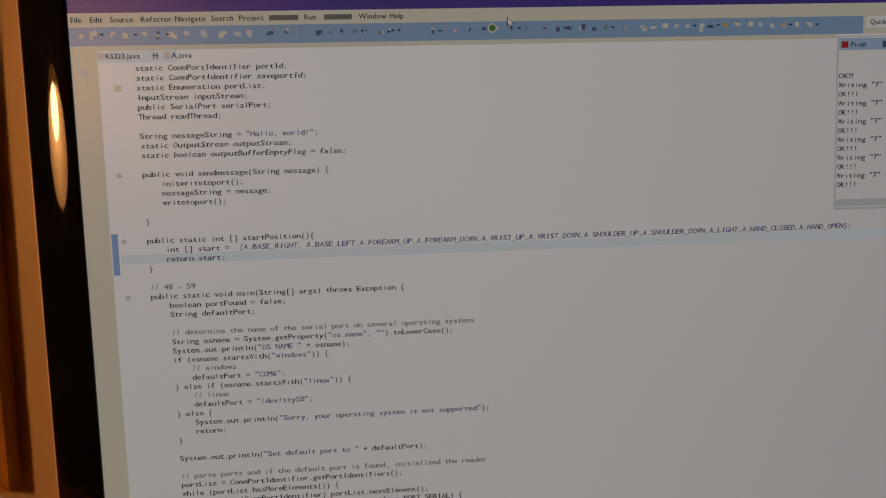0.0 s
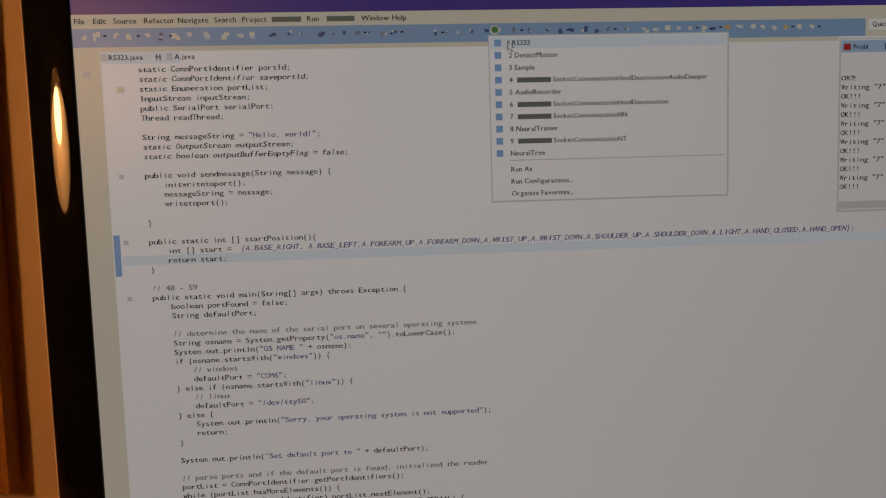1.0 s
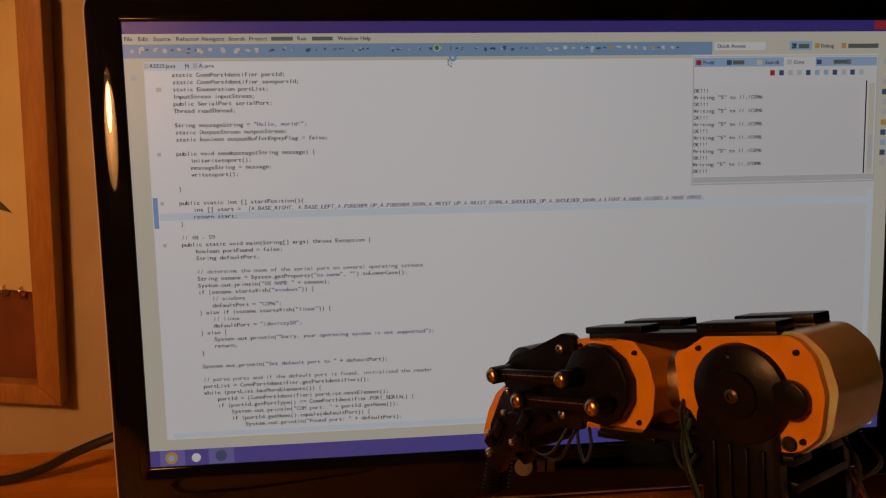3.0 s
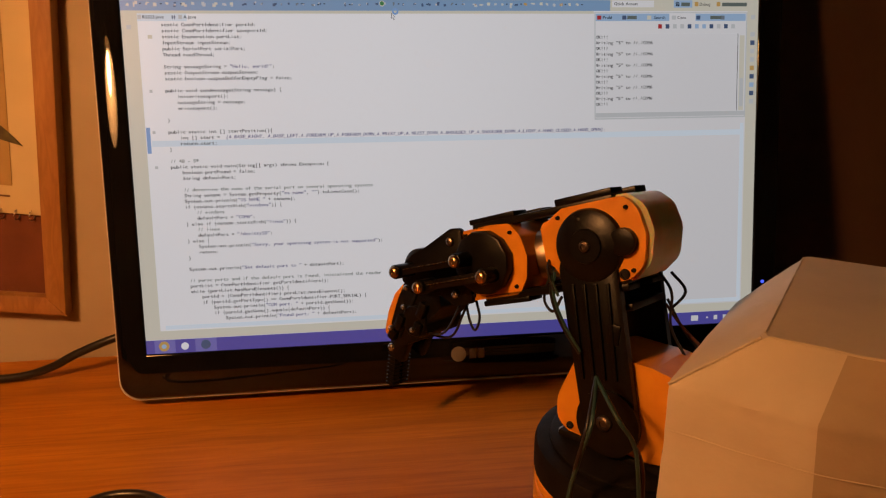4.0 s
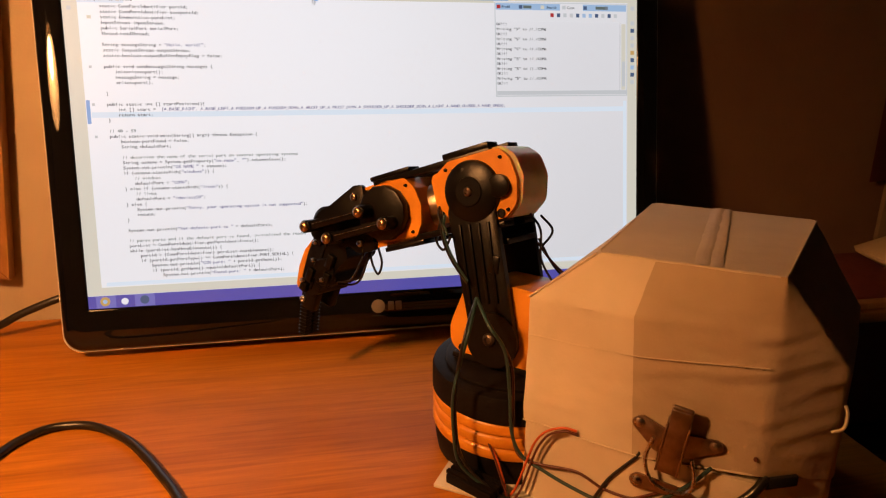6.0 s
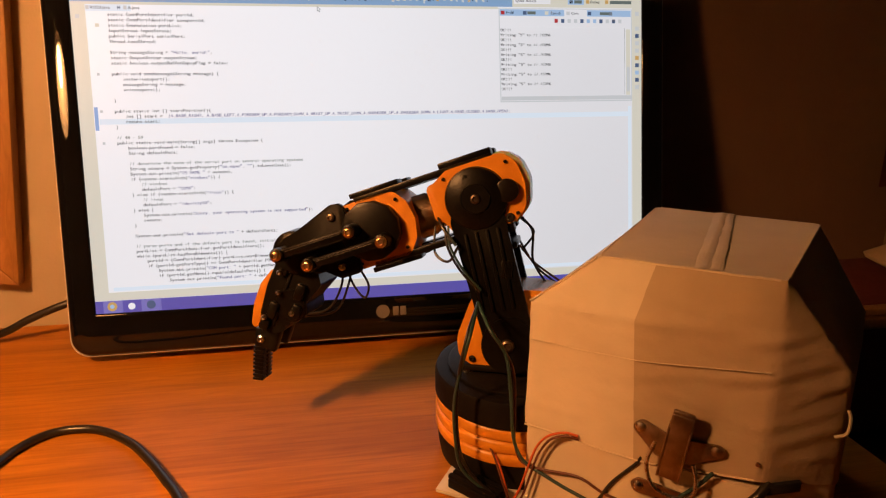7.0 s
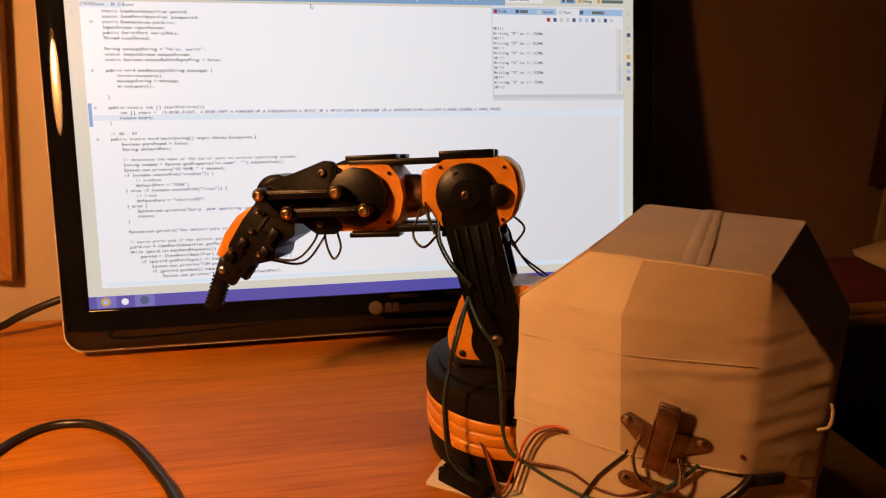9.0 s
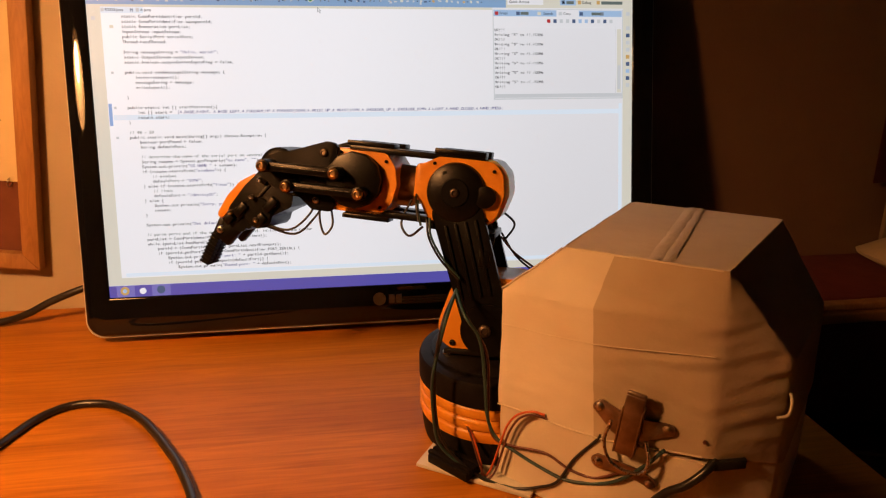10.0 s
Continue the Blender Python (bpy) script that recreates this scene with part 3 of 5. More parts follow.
    now += ["OK!!!" if k % 2 == 0 else 'Writing "5" to //./COM6' for k in range(13)]
    a = sheet("log_page", 0, 15, old, -0.0014, "white log page with repeated short lines")
    b = sheet("log_page", 0, 30, now, -0.0030, "white log page with repeated short lines")
    line = 17 * SH / 1080
    moving.append((a, [(t, pose(0, 0, d)) for t, d in ((0, 0), (1.27, 0), (1.33, -line * 16), (10, -line * 16))]))
    moving.append((b, [(t, pose(0, 0, d)) for t, d in ((0, 0), (2.35, 0), (3.1, line * 15), (10, line * 15))]))

    # the list that drops down from the run button
    drop = plates("drop_menu", [(727, 76, 1168, 371)], SCR, 0.0016, mon, "white drop-down list of program names")
    plates("menu_border", [(725, 74, 1170, 76), (725, 371, 1170, 374), (725, 76, 727, 371), (1168, 76, 1171, 371)], SCR_GREY, 0.0018, drop)
    plates("menu_highlight", [(729, 78, 1166, 98)], SCR_HI, 0.0019, drop, "pale blue chosen line")
    plates("menu_line", [(760, 297, 1164, 299)], SCR_GREY, 0.0019, drop)
    rows = ["1 RS323", "2 DetectMotion", "3 Sample", "4", "5 AudioRecorder", "6", "7", "8 NeuralTrainer", "9", "NeuralTree"]
    tails = {3: "SocketCommunicationHandDeactivationAudioDumper", 5: "SocketCommunicationHandDeactivation", 6: "SocketCommunicationNN", 8: "SocketCommunicationNT"}
    words = [(t, 762, 88 + 21.9 * k, 0, 9, 0) for k, t in enumerate(rows)] + [(t, 842, 88 + 21.9 * k, 0, 8.6, 0) for k, t in tails.items()]
    words += [("Run As", 762, 314, 0, 9, 0), ("Run Configurations...", 762, 336, 0, 9, 0), ("Organize Favorites...", 762, 358, 0, 9, 0)]
    text_mesh("menu_words", words, INK, 0.0021, drop, "dark words of the list")
    for k in tails:
        plates("menu_bar_mark", [(776, 84 + 21.9 * k, 838, 93 + 21.9 * k)], INK_GREY, 0.0020, drop)
    for k in range(10):
        plates("menu_icon", [(736, 82 + 21.9 * k, 748, 94 + 21.9 * k)], SCR_MARK, 0.0020, drop)
    moving.append((drop, [(t, pose(0, d, 0)) for t, d in ((0, 0.0068), (0.57, 0.0068), (0.6, 0), (1.13, 0), (1.2, 0.0068), (10, 0.0068))]))

    # the pointer, and the ring that turns up beside it
    tip = [(0, 0), (0, 17), (4, 13.4), (7, 19.5), (9.6, 18.3), (6.8, 12.4), (12, 12)]
    bm = bmesh.new()
    add_prism(bm, [(sx(x), -sx(y)) for x, y in tip], -0.0026, -0.0023)
    pointer = part("pointer", bm, INK, mon, "dark-edged white mouse pointer", smooth=0)
    bm = bmesh.new()
    add_prism(bm, [(sx(1.4 + x * 0.72), -sx(2.6 + y * 0.74)) for x, y in tip], -0.0028, -0.0025)
    part("pointer_face", bm, SCR, pointer, smooth=0)
    spots = ((0, 764, 46), (0.45, 764, 46), (0.75, 762, 82), (1.4, 758, 86), (3.3, 764, 92), (10, 761, 90))
    moving.append((pointer, [(t, pose(sx(x), 0, sz(y))) for t, x, y in spots]))
    bm = bmesh.new()
    ring = [(r * math.cos(k * math.pi / 10), r * math.sin(k * math.pi / 10)) for r in (9.5, 4.5) for k in range(20)]
    vs = [[bm.verts.new((sx(x), y, sx(z))) for x, z in ring] for y in (-0.0028, -0.0022)]
    for k in range(20):
        j = (k + 1) % 20
        bm.faces.new((vs[0][k], vs[0][j], vs[0][20 + j], vs[0][20 + k]))
        bm.faces.new((vs[1][k], vs[1][j], vs[1][20 + j], vs[1][20 + k]))
        bm.faces.new((vs[0][k], vs[0][j], vs[1][j], vs[1][k]))
        bm.faces.new((vs[0][20 + k], vs[0][20 + j], vs[1][20 + j], vs[1][20 + k]))
    busy = part("busy_ring", bm, SCR_MARK, mon, "small blue waiting ring", smooth=0)
    moving.append((busy, [(t, pose(sx(776), d, sz(88))) for t, d in ((0, 0.0075), (1.35, 0.0075), (1.42, 0), (5.9, 0), (6.3, 0.0075), (10, 0.0075))]))


build_monitor()


# ---- picture frame with a calendar, hung askew on the wall ----
def build_frame():
    hang = Matrix.Translation((-0.098, 0.107, 0.050)) @ Matrix.Rotation(radians(6.8), 4, "Y")
    W, H, R = 0.42, 0.52, 0.0175
    pic = thing("picture_frame", "light wooden frame with a dark red-brown board, hung askew", "frame", hang)
    for name, pts in (("frame_rail", [(-W, 0), (0, 0), (-R, R), (-W + R, R)]), ("frame_rail", [(-W, H), (0, H), (-R, H - R), (-W + R, H - R)]),
                      ("frame_stile", [(0, 0), (0, H), (-R, H - R), (-R, R)]), ("frame_stile", [(-W, 0), (-W, H), (-W + R, H - R), (-W + R, R)])):
        bm = bmesh.new()
        add_prism(bm, pts, -0.017, -0.001, 0.0016)
        part(name, bm, FRAME_WOOD, pic)
    bm = bmesh.new()
    add_box(bm, -W + R, -R, -0.006, -0.002, R, H - R)
    part("backing_board", bm, BACKBOARD, pic, "dark red-brown board")
    cal = thing("wall_calendar", "cream spiral-bound calendar sheet with a botanical leaf print", "calendar", hang @ Matrix.Translation((-0.0195, -0.0065, 0.092)))
    bm = bmesh.new()
    add_box(bm, -0.20, 0.0, -0.0032, 0.0, 0.002, 0.30, bevel=0.0003)
    part("calendar_pad", bm, CAL_PAPER, cal, smooth=0)
    bm = bmesh.new()
    add_box(bm, -0.17, -0.0225, -0.0040, -0.0033, 0.028, 0.27)
    part("print", bm, PRINT_PAPER, cal, "olive-brown printed panel", smooth=0)
    bm = bmesh.new()
    add_box(bm, -0.15, -0.0250, -0.0040, -0.0033, 0.0175, 0.0190)
    part("caption_bar", bm, BRANCH_INK, cal, "unreadable caption as a thin bar", smooth=0)

    def leaf(cx, cz, length, wide, turn):
        bm = bmesh.new()
        n, side = 12, []
        for k in range(n + 1):
            t = k / n
            side.append((length * t, wide * math.sin(math.pi * t ** 0.8) * (1 - 0.25 * t)))
        out = side + [(x, -y * 0.85) for x, y in side[-2:0:-1]]
        c, s = math.cos(radians(turn)), math.sin(radians(turn))
        add_prism(bm, [(cx + c * x - s * y, cz + s * x + c * y) for x, y in out], -0.0048, -0.0041)
        part("printed_leaf", bm, LEAF_INK, cal, "dark olive printed leaf", smooth=0)
    leaf(-0.052, 0.086, 0.046, 0.0075, -28)
    leaf(-0.058, 0.078, 0.040, 0.010, -112)
    leaf(-0.075, 0.092, 0.050, 0.009, 160)
    leaf(-0.080, 0.110, 0.045, 0.009, 75)
    bm = bmesh.new()
    add_tube(bm, [(-0.03, -0.0045, 0.079), (-0.06, -0.0046, 0.084), (-0.09, -0.0045, 0.094), (-0.12, -0.0045, 0.125)], 0.0012, 6)
    part("printed_branch", bm, BRANCH_INK, cal)
    for k in range(14):
        bm = bmesh.new()
        add_tube(bm, [(-0.008 - 0.0125 * k + 0.0007 * math.cos(a), -0.0028 + 0.0042 * math.cos(a), 0.0012 + 0.0046 * math.sin(a)) for a in [j * math.pi / 4 for j in range(9)]], 0.0006, 6, 2)
        part("binding_ring", bm, STEEL, cal)


build_frame()


# ---- robot arm ----
YAW_A, YAW_B = 132.1, 159.9                    # the two headings of the turntable
ELBOW = (0.0247, 0.004, 0.1864)                  # elbow pivot: ahead of and above the base's middle
SHOULDER_Z = 0.0900
OFFSET = Matrix.Translation((-0.0067, 0, 0))
LEAN = -20.0                                   # slope of the forearm at first
LIFT = ((0, 0), (8.3, 0), (8.5, 3.9), (9.0, 15.7), (9.4, 23.0), (9.6, 23.7), (10, 23.6))
YAW_START = 48.0


def yaw_at(t):
    """The turntable's heading: it swings round twice, starting and stopping softly."""
    a, b = (min(1.0, max(0.0, (t - t0) / (t1 - t0))) for t0, t1 in ((2.3, 3.2), (5.75, 6.75)))
    return YAW_START + (YAW_A - YAW_START) * a * a * (3 - 2 * a) + (YAW_B - YAW_A) * b * b * (3 - 2 * b)


def sway(t):
    """The loose arm leans back, a little more at its second heading."""
    lean = 7.6 + 1.4 * min(1.0, max(0.0, (yaw_at(t) - YAW_A) / (YAW_B - YAW_A)))
    return Matrix.Translation((0, 0, 0.07)) @ pose(0, 0, 0, lean) @ Matrix.Translation((0, 0, -0.07))


TURN = tuple((t, yaw_at(t)) for t in (0, 2.3, 2.45, 2.6, 2.75, 2.9, 3.05, 3.2, 5.75, 6.0, 6.25, 6.5, 6.75, 10))


def mm(points):
    return [(x / 1000, z / 1000) for x, z in points]


def screw(parent, x, z, y, r=0.0042, side=1, material=None, name="screw"):
    """A round-headed screw standing out of a face at y, on the side given."""
    bm = bmesh.new()
    m = Matrix.Translation((x, y, z)) @ Matrix.Rotation(radians(-90 * side), 4, "X")
    add_lathe(bm, [(r, -0.001), (r, 0.0006), (r * 0.85, 0.0016), (r * 0.5, 0.0021), (r * 0.42, 0.0012), (0.0003, 0.0012)], 16, m)
    return part(name, bm, material or BRASS, parent)


def build_robot():
    arm = thing("robot_arm", "orange and black plastic toy robot arm on a round base", "robot arm", pose(0.3385, -0.197, 0))
    yawed, lifted = [], []
    # base
    bm = bmesh.new()
    add_lathe(bm, [(0.050, 0.0), (0.055, 0.002), (0.0568, 0.012), (0.0568, 0.0215)], 64)
    part("base_plate", bm, PLASTIC_MATT, arm, "black plastic foot of the base")
    for k in range(3):
        z = 0.0215 + 0.0092 * k
        bm = bmesh.new()
        add_lathe(bm, [(0.0560, z), (0.0582, z + 0.0010), (0.0588, z + 0.0034), (0.0588, z + 0.0066), (0.0580, z + 0.0082), (0.0562, z + 0.0092)], 64)
        part("base_band", bm, PLASTIC_YELLOW, arm, "orange ring of the base")
    bm = bmesh.new()
    add_lathe(bm, [(0.0565, 0.049), (0.0592, 0.0495), (0.0592, 0.0645), (0.0580, 0.0675), (0.0550, 0.0685), (0.0495, 0.0685)], 64)
    part("base_top", bm, PLASTIC_MATT, arm, "black plastic top drum of the base")
    for k, (x, y) in enumerate(((-0.041, -0.051), (0.035, 0.052))):
        bm = bmesh.new()
        turn = Matrix.Translation((x, y, 0)) @ Matrix.Rotation(radians(-50), 4, "Z")
        add_box(bm, -0.018, 0.018, -0.0085, 0.0085, 0.003, 0.0100, turn, 0.0012)
        for j in range(3):
            add_box(bm, -0.019, 0.0185, -0.0065 + 0.005 * j, -0.0035 + 0.005 * j, 0.0092, 0.0116, turn)
        part("foot", bm, PLASTIC_MATT, arm, "ribbed black plastic foot")
    # turntable and shoulder
    bm = bmesh.new()
    add_lathe(bm, [(0.0500, 0.0687), (0.0500, 0.0705), (0.0485, 0.0715), (0.030, 0.0718)], 56)
    table = part("turntable", bm, PLASTIC_MATT, arm, "black plastic turning plate")
    moving.append((table, [(t, pose(0, 0, 0, 0, 0, a)) for t, a in TURN]))
    for a in (35, 145, 215, 325):
        bm = bmesh.new()
        add_lathe(bm, [(0.0040, 0.0700), (0.0040, 0.0736), (0.0026, 0.0748), (0.0004, 0.0742)], 14, Matrix.Translation((0.041 * math.cos(radians(a)), 0.041 * math.sin(radians(a)), 0)))
        part("screw", bm, STEEL, table)
    outline = rounded(mm([(35, 92), (26, 119), (12, 127), (-20, 127), (-50, 122), (-50, 80), (-20, 72), (22, 72), (33, 78)]), [0.02, 0.012, 0.012, 0.006, 0.006, 0.006, 0.006, 0.008, 0.01])
    bm = bmesh.new()
    add_prism(bm, outline, -0.0235, 0.0235, 0.0016)
    house = part("shoulder_housing", bm, PLASTIC_YELLOW, arm, "orange plastic shoulder housing")
    yawed.append(house)
    bm = bmesh.new()
    add_box(bm, -0.046, 0.030, -0.026, 0.026, 0.0695, 0.0735, bevel=0.001)
    part("shoulder_foot", bm, PLASTIC_MATT, house)
    for side in (1, -1):
        for x, z in ((0.024, 0.0775), (-0.034, 0.084), (-0.040, 0.113), (0.020, 0.112)):
            screw(house, x, z, 0.0236 * side, 0.0022, side, HOLE)
    # lower links: a ribbed plate on each side
    for side in (1, -1):
        y0 = 0.0242 * side
        bm = bmesh.new()
        ex, ez = ELBOW[0], ELBOW[2]
        body = [(-0.0185, 0.0925), (-0.012, 0.076), (0.002, 0.072), (0.013, 0.077), (0.0165, 0.094), (ex + 0.0165, ez - 0.016), (ex + 0.011, ez + 0.008), (ex - 0.013, ez + 0.008), (ex - 0.0195, ez - 0.012)]
        add_prism(bm, rounded(body, [0.012, 0.008, 0.008, 0.008, 0.012, 0.01, 0.006, 0.006, 0.01]), y0, y0 + 0.0050 * side, 0.0008)
        low = part("lower_link", bm, PLASTIC_BLACK, arm, "ribbed black plastic lower arm plate")
        yawed.append(low)
        for k in (-1.5, -0.5, 0.5, 1.5):
            bm = bmesh.new()
            along = Vector((ex, 0, ez)) - Vector((0, 0, SHOULDER_Z))
            way, across = along.normalized(), Vector((along.z, 0, -along.x)).normalized()
            a, b = Vector((0.001, 0, SHOULDER_Z)) + way * 0.024 + across * 0.0068 * k, Vector((0.001, 0, SHOULDER_Z)) + way * 0.078 + across * 0.0072 * k
            q = [(a + across * 0.0010), (a - across * 0.0010), (b - across * 0.0010), (b + across * 0.0010)]
            add_prism(bm, [(p.x, p.z) for p in q], y0 + 0.0044 * side, y0 + 0.0066 * side, 0.0003)
            part("rib", bm, PLASTIC_BLACK, low)
        bm = bmesh.new()
        add_prism(bm, disc(-0.0015, SHOULDER_Z, 0.0190, 40), y0 + 0.0030 * side, y0 + 0.0064 * side, 0.0008)
        part("shoulder_cover", bm, PLASTIC_BLACK, low, "round black shoulder cover")
        screw(low, 0.0, SHOULDER_Z, y0 + 0.0066 * side, 0.0047, side, DARK_SCREW)
        bm = bmesh.new()
        add_box(bm, ex - 0.026, ex - 0.018, y0 + 0.001 * side, y0 + 0.006 * side, 0.135, 0.147, bevel=0.001)
        part("wire_clip", bm, PLASTIC_BLACK, low)
        bm = bmesh.new()
        m = Matrix.Translation((ex, y0 + 0.0005 * side, ez)) @ Matrix.Rotation(radians(-90 * side), 4, "X")
        add_lathe(bm, [(0.0208, 0.0), (0.0209, 0.0030), (0.0200, 0.0052), (0.0165, 0.0068), (0.0098, 0.0078), (0.0094, 0.0088), (0.006, 0.0088)], 48, m)
        cover = part("elbow_cover", bm, PLASTIC_BLACK, arm, "domed black elbow cover")
        yawed.append(cover)
        screw(cover, ex, ez, y0 + 0.0090 * side, 0.0034, side, DARK_SCREW)
        bm = bmesh.new()
        for dx in (-0.0035, 0.0035):
            add_box(bm, ex + 0.004 + dx - 0.0022, ex + 0.004 + dx + 0.0022, y0 + 0.0048 * side, y0 + 0.0076 * side, ez + 0.0095, ez + 0.0150, bevel=0.0008)
        part("cover_lug", bm, PLASTIC_BLACK, cover)

    # forearm: x along it, y to the side, z across; the pivot is the origin
    eh = bmesh.new()
    add_prism(eh, rounded(mm([(-33.5, 1), (-31.5, 15), (-25, 23.5), (14, 23.5), (24, 18), (30, 17), (30, -6), (25, -9), (18, -22), (-20, -22), (-29.5, -15)]), [0.014, 0.012, 0.010, 0.006, 0.004, 0.003, 0.003, 0.004, 0.008, 0.012, 0.012]), -0.0230, 0.0230, 0.0014)
    elbow = part("elbow_housing", eh, PLASTIC_YELLOW, arm, "orange plastic elbow housing")
    bm = bmesh.new()
    add_prism(bm, rounded(mm([(-37, 2), (-34.5, 16), (-26, 24.6), (-18, 24.6), (-18, -22.4), (-21, -22.8), (-32, -15)]), [0.014, 0.012, 0.01, 0.001, 0.001, 0.01, 0.012]), -0.0195, 0.0195, 0.001)
    part("end_cap", bm, CAP_PLASTIC, elbow, "translucent grey motor cap")
    for side in (1, -1):
        bm = bmesh.new()
        add_prism(bm, disc(-0.0208, -0.001, 0.0076, 28), 0.0225 * side, 0.0275 * side, 0.0008)
        part("side_knob", bm, PLASTIC_BLACK, elbow, "round black side knob")
        for x, z in ((-25, 17), (17, 18.5), (-23, -17), (14, -17.5)):
            screw(elbow, x / 1000, z / 1000, 0.0229 * side, 0.0012, side, HOLE)
        screw(elbow, -0.0175, -0.0185, 0.0231 * side, 0.0030, side, HOLE)
    lifted.append(elbow)
    for z, flip in ((0.0240, 1), (-0.0225, -1)):
        for side in (1, -1):
            y0, y1 = sorted((0.0225 * side, 0.0080 * side))

            def pad(x0, x1, lo, hi):
                bm = bmesh.new()
                add_box(bm, x0, x1, y0, y1, min(z + lo * flip, z + hi * flip), max(z + lo * flip, z + hi * flip), bevel=0.0007)
                return bm
            bar = part("forearm_bar", pad(-0.018, 0.080, -0.0030, 0.0014), PLASTIC_BLACK, arm, "thin black plastic forearm bar")
            lifted.append(bar)
            part("bar_pad", pad(-0.018, 0.018, 0.0012, 0.0052), PLASTIC_BLACK, bar)
            part("bar_pad", pad(0.047, 0.082, 0.0012, 0.0046), PLASTIC_BLACK, bar)
    wh = bmesh.new()
    add_prism(wh, rounded(mm([(92, 22.5), (66, 23), (52, 21.5), (45.5, 13), (43, 0), (46, -13), (53, -22), (92, -22.5)]), [0.004, 0.002, 0.005, 0.006, 0.006, 0.006, 0.006, 0.004]), -0.0225, 0.0225, 0.0013)
    wrist = part("wrist_housing", wh, PLASTIC_YELLOW, arm, "orange plastic wrist housing")
    lifted.append(wrist)
    bm = bmesh.new()
    add_lathe(bm, [(0.0155, 0.0), (0.0152, 0.010), (0.0120, 0.0165), (0.0105, 0.0185), (0.0104, 0.022)], 32, Matrix.Translation((0.047, -0.003, -0.001)) @ Matrix.Rotation(radians(-90), 4, "Y"))
    part("motor_neck", bm, NICKEL, wrist, "worn metal motor neck")
    bm = bmesh.new()
    add_box(bm, 0.026, 0.0300, -0.004, 0.015, -0.012, 0.009, bevel=0.001)
    part("terminal_block", bm, GREY_PLASTIC, wrist, "small pale terminal block")
    for side in (1, -1):
        bm = bmesh.new()
        add_prism(bm, [(0.0735 + 0.0208 * math.cos(radians(22.5 + 30 * k)), 0.0008 + 0.0203 * math.sin(radians(22.5 + 30 * k))) for k in range(12)], 0.0222 * side, 0.0300 * side, 0.0016)
        part("wrist_cover", bm, PLASTIC_BLACK, wrist, "faceted black wrist cover")
        for x, z in ((52, 16), (54, -17), (86, 19.5), (88, -19)):
            screw(wrist, x / 1000, z / 1000, 0.0226 * side, 0.0012, side, HOLE)
    # wrist plates
    for side in (1, -1):
        bm = bmesh.new()
        add_prism(bm, rounded(mm([(88, 25), (96, 26), (122, 17), (135, 14), (147, 7), (147, -3), (132, -12), (114, -16), (104, -24), (88, -24)]), 0.004), 0.0205 * side, 0.0255 * side, 0.0008)
        br = part("wrist_plate", bm, PLASTIC_BLACK, arm, "black plastic wrist side plate")
        lifted.append(br)
        screw(br, 0.0975, 0.0178, 0.0257 * side, 0.0030, side, NICKEL)
        screw(br, 0.1010, -0.0165, 0.0257 * side, 0.0028, side, STEEL)
    bm = bmesh.new()
    add_box(bm, 0.090, 0.125, -0.0195, 0.0195, -0.017, 0.017, bevel=0.003)
    mid = part("wrist_block", bm, PLASTIC_BLACK, arm, "black plastic wrist block")
    lifted.append(mid)
    bm = bmesh.new()
    m = Matrix.Translation((0.134, 0, 0.003)) @ Matrix.Rotation(radians(90), 4, "X")
    add_lathe(bm, [(0.010, -0.023), (0.0150, -0.020), (0.0155, 0.0), (0.0150, 0.020), (0.010, 0.023)], 36, m)
    part("wrist_drum", bm, PLASTIC_BLACK, mid, "round black wrist drum")
    # link bars with their screws
    for (x0, z0), (x1, z1) in (((83.7, 4.8), (136.9, 4.8)), ((65.1, -7.4), (118.2, -7.8))):
        bm = bmesh.new()
        dx, dz = x1 - x0, z1 - z0
        ln = math.hypot(dx, dz)
        nx, nz = -dz / ln, dx / ln
        h = 3.1
        add_prism(bm, rounded(mm([(x0 + nx * h - dx / ln * 4, z0 + nz * h), (x1 + nx * h + dx / ln * 4, z1 + nz * h), (x1 - nx * h + dx / ln * 4, z1 - nz * h), (x0 - nx * h - dx / ln * 4, z0 - nz * h)]), 0.003), 0.0345, 0.0395, 0.0008)
        bar = part("link_bar", bm, PLASTIC_BLACK, arm, "black plastic link bar with copper-coloured screws")
        lifted.append(bar)
        # narrow bright strip along the bar, in the steel material
        bm = bmesh.new()
        add_prism(bm, mm([(x0 + dx * 0.12 + nx * 1.0, z0 + dz * 0.12 + nz * 1.0), (x0 + dx * 0.88 + nx * 1.0, z0 + dz * 0.88 + nz * 1.0), (x0 + dx * 0.88 + nx * 0.5, z0 + dz * 0.88 + nz * 0.5), (x0 + dx * 0.12 + nx * 0.5, z0 + dz * 0.12 + nz * 0.5)]), 0.0392, 0.0400)
        part("bar_ridge", bm, STEEL, bar, "thin bright ridge")
        for x, z in ((x0, z0), (x1, z1)):
            bm = bmesh.new()
            add_prism(bm, disc(x / 1000, z / 1000, 0.0048, 24), 0.0250, 0.0420, 0.0006)
            part("spacer", bm, PLASTIC_BLACK, bar)
            screw(bar, x / 1000, z / 1000, 0.0422, 0.0040, 1)
    # gripper: its own axis from the drum, down and ahead
    ox, oz, ang = 0.135, -0.002, radians(-50)
    g, h = (math.cos(ang), math.sin(ang)), (-math.sin(ang), math.cos(ang))

    def grip(points):
        return [(ox + (g[0] * a + h[0] * b) / 1000, oz + (g[1] * a + h[1] * b) / 1000) for a, b in points]
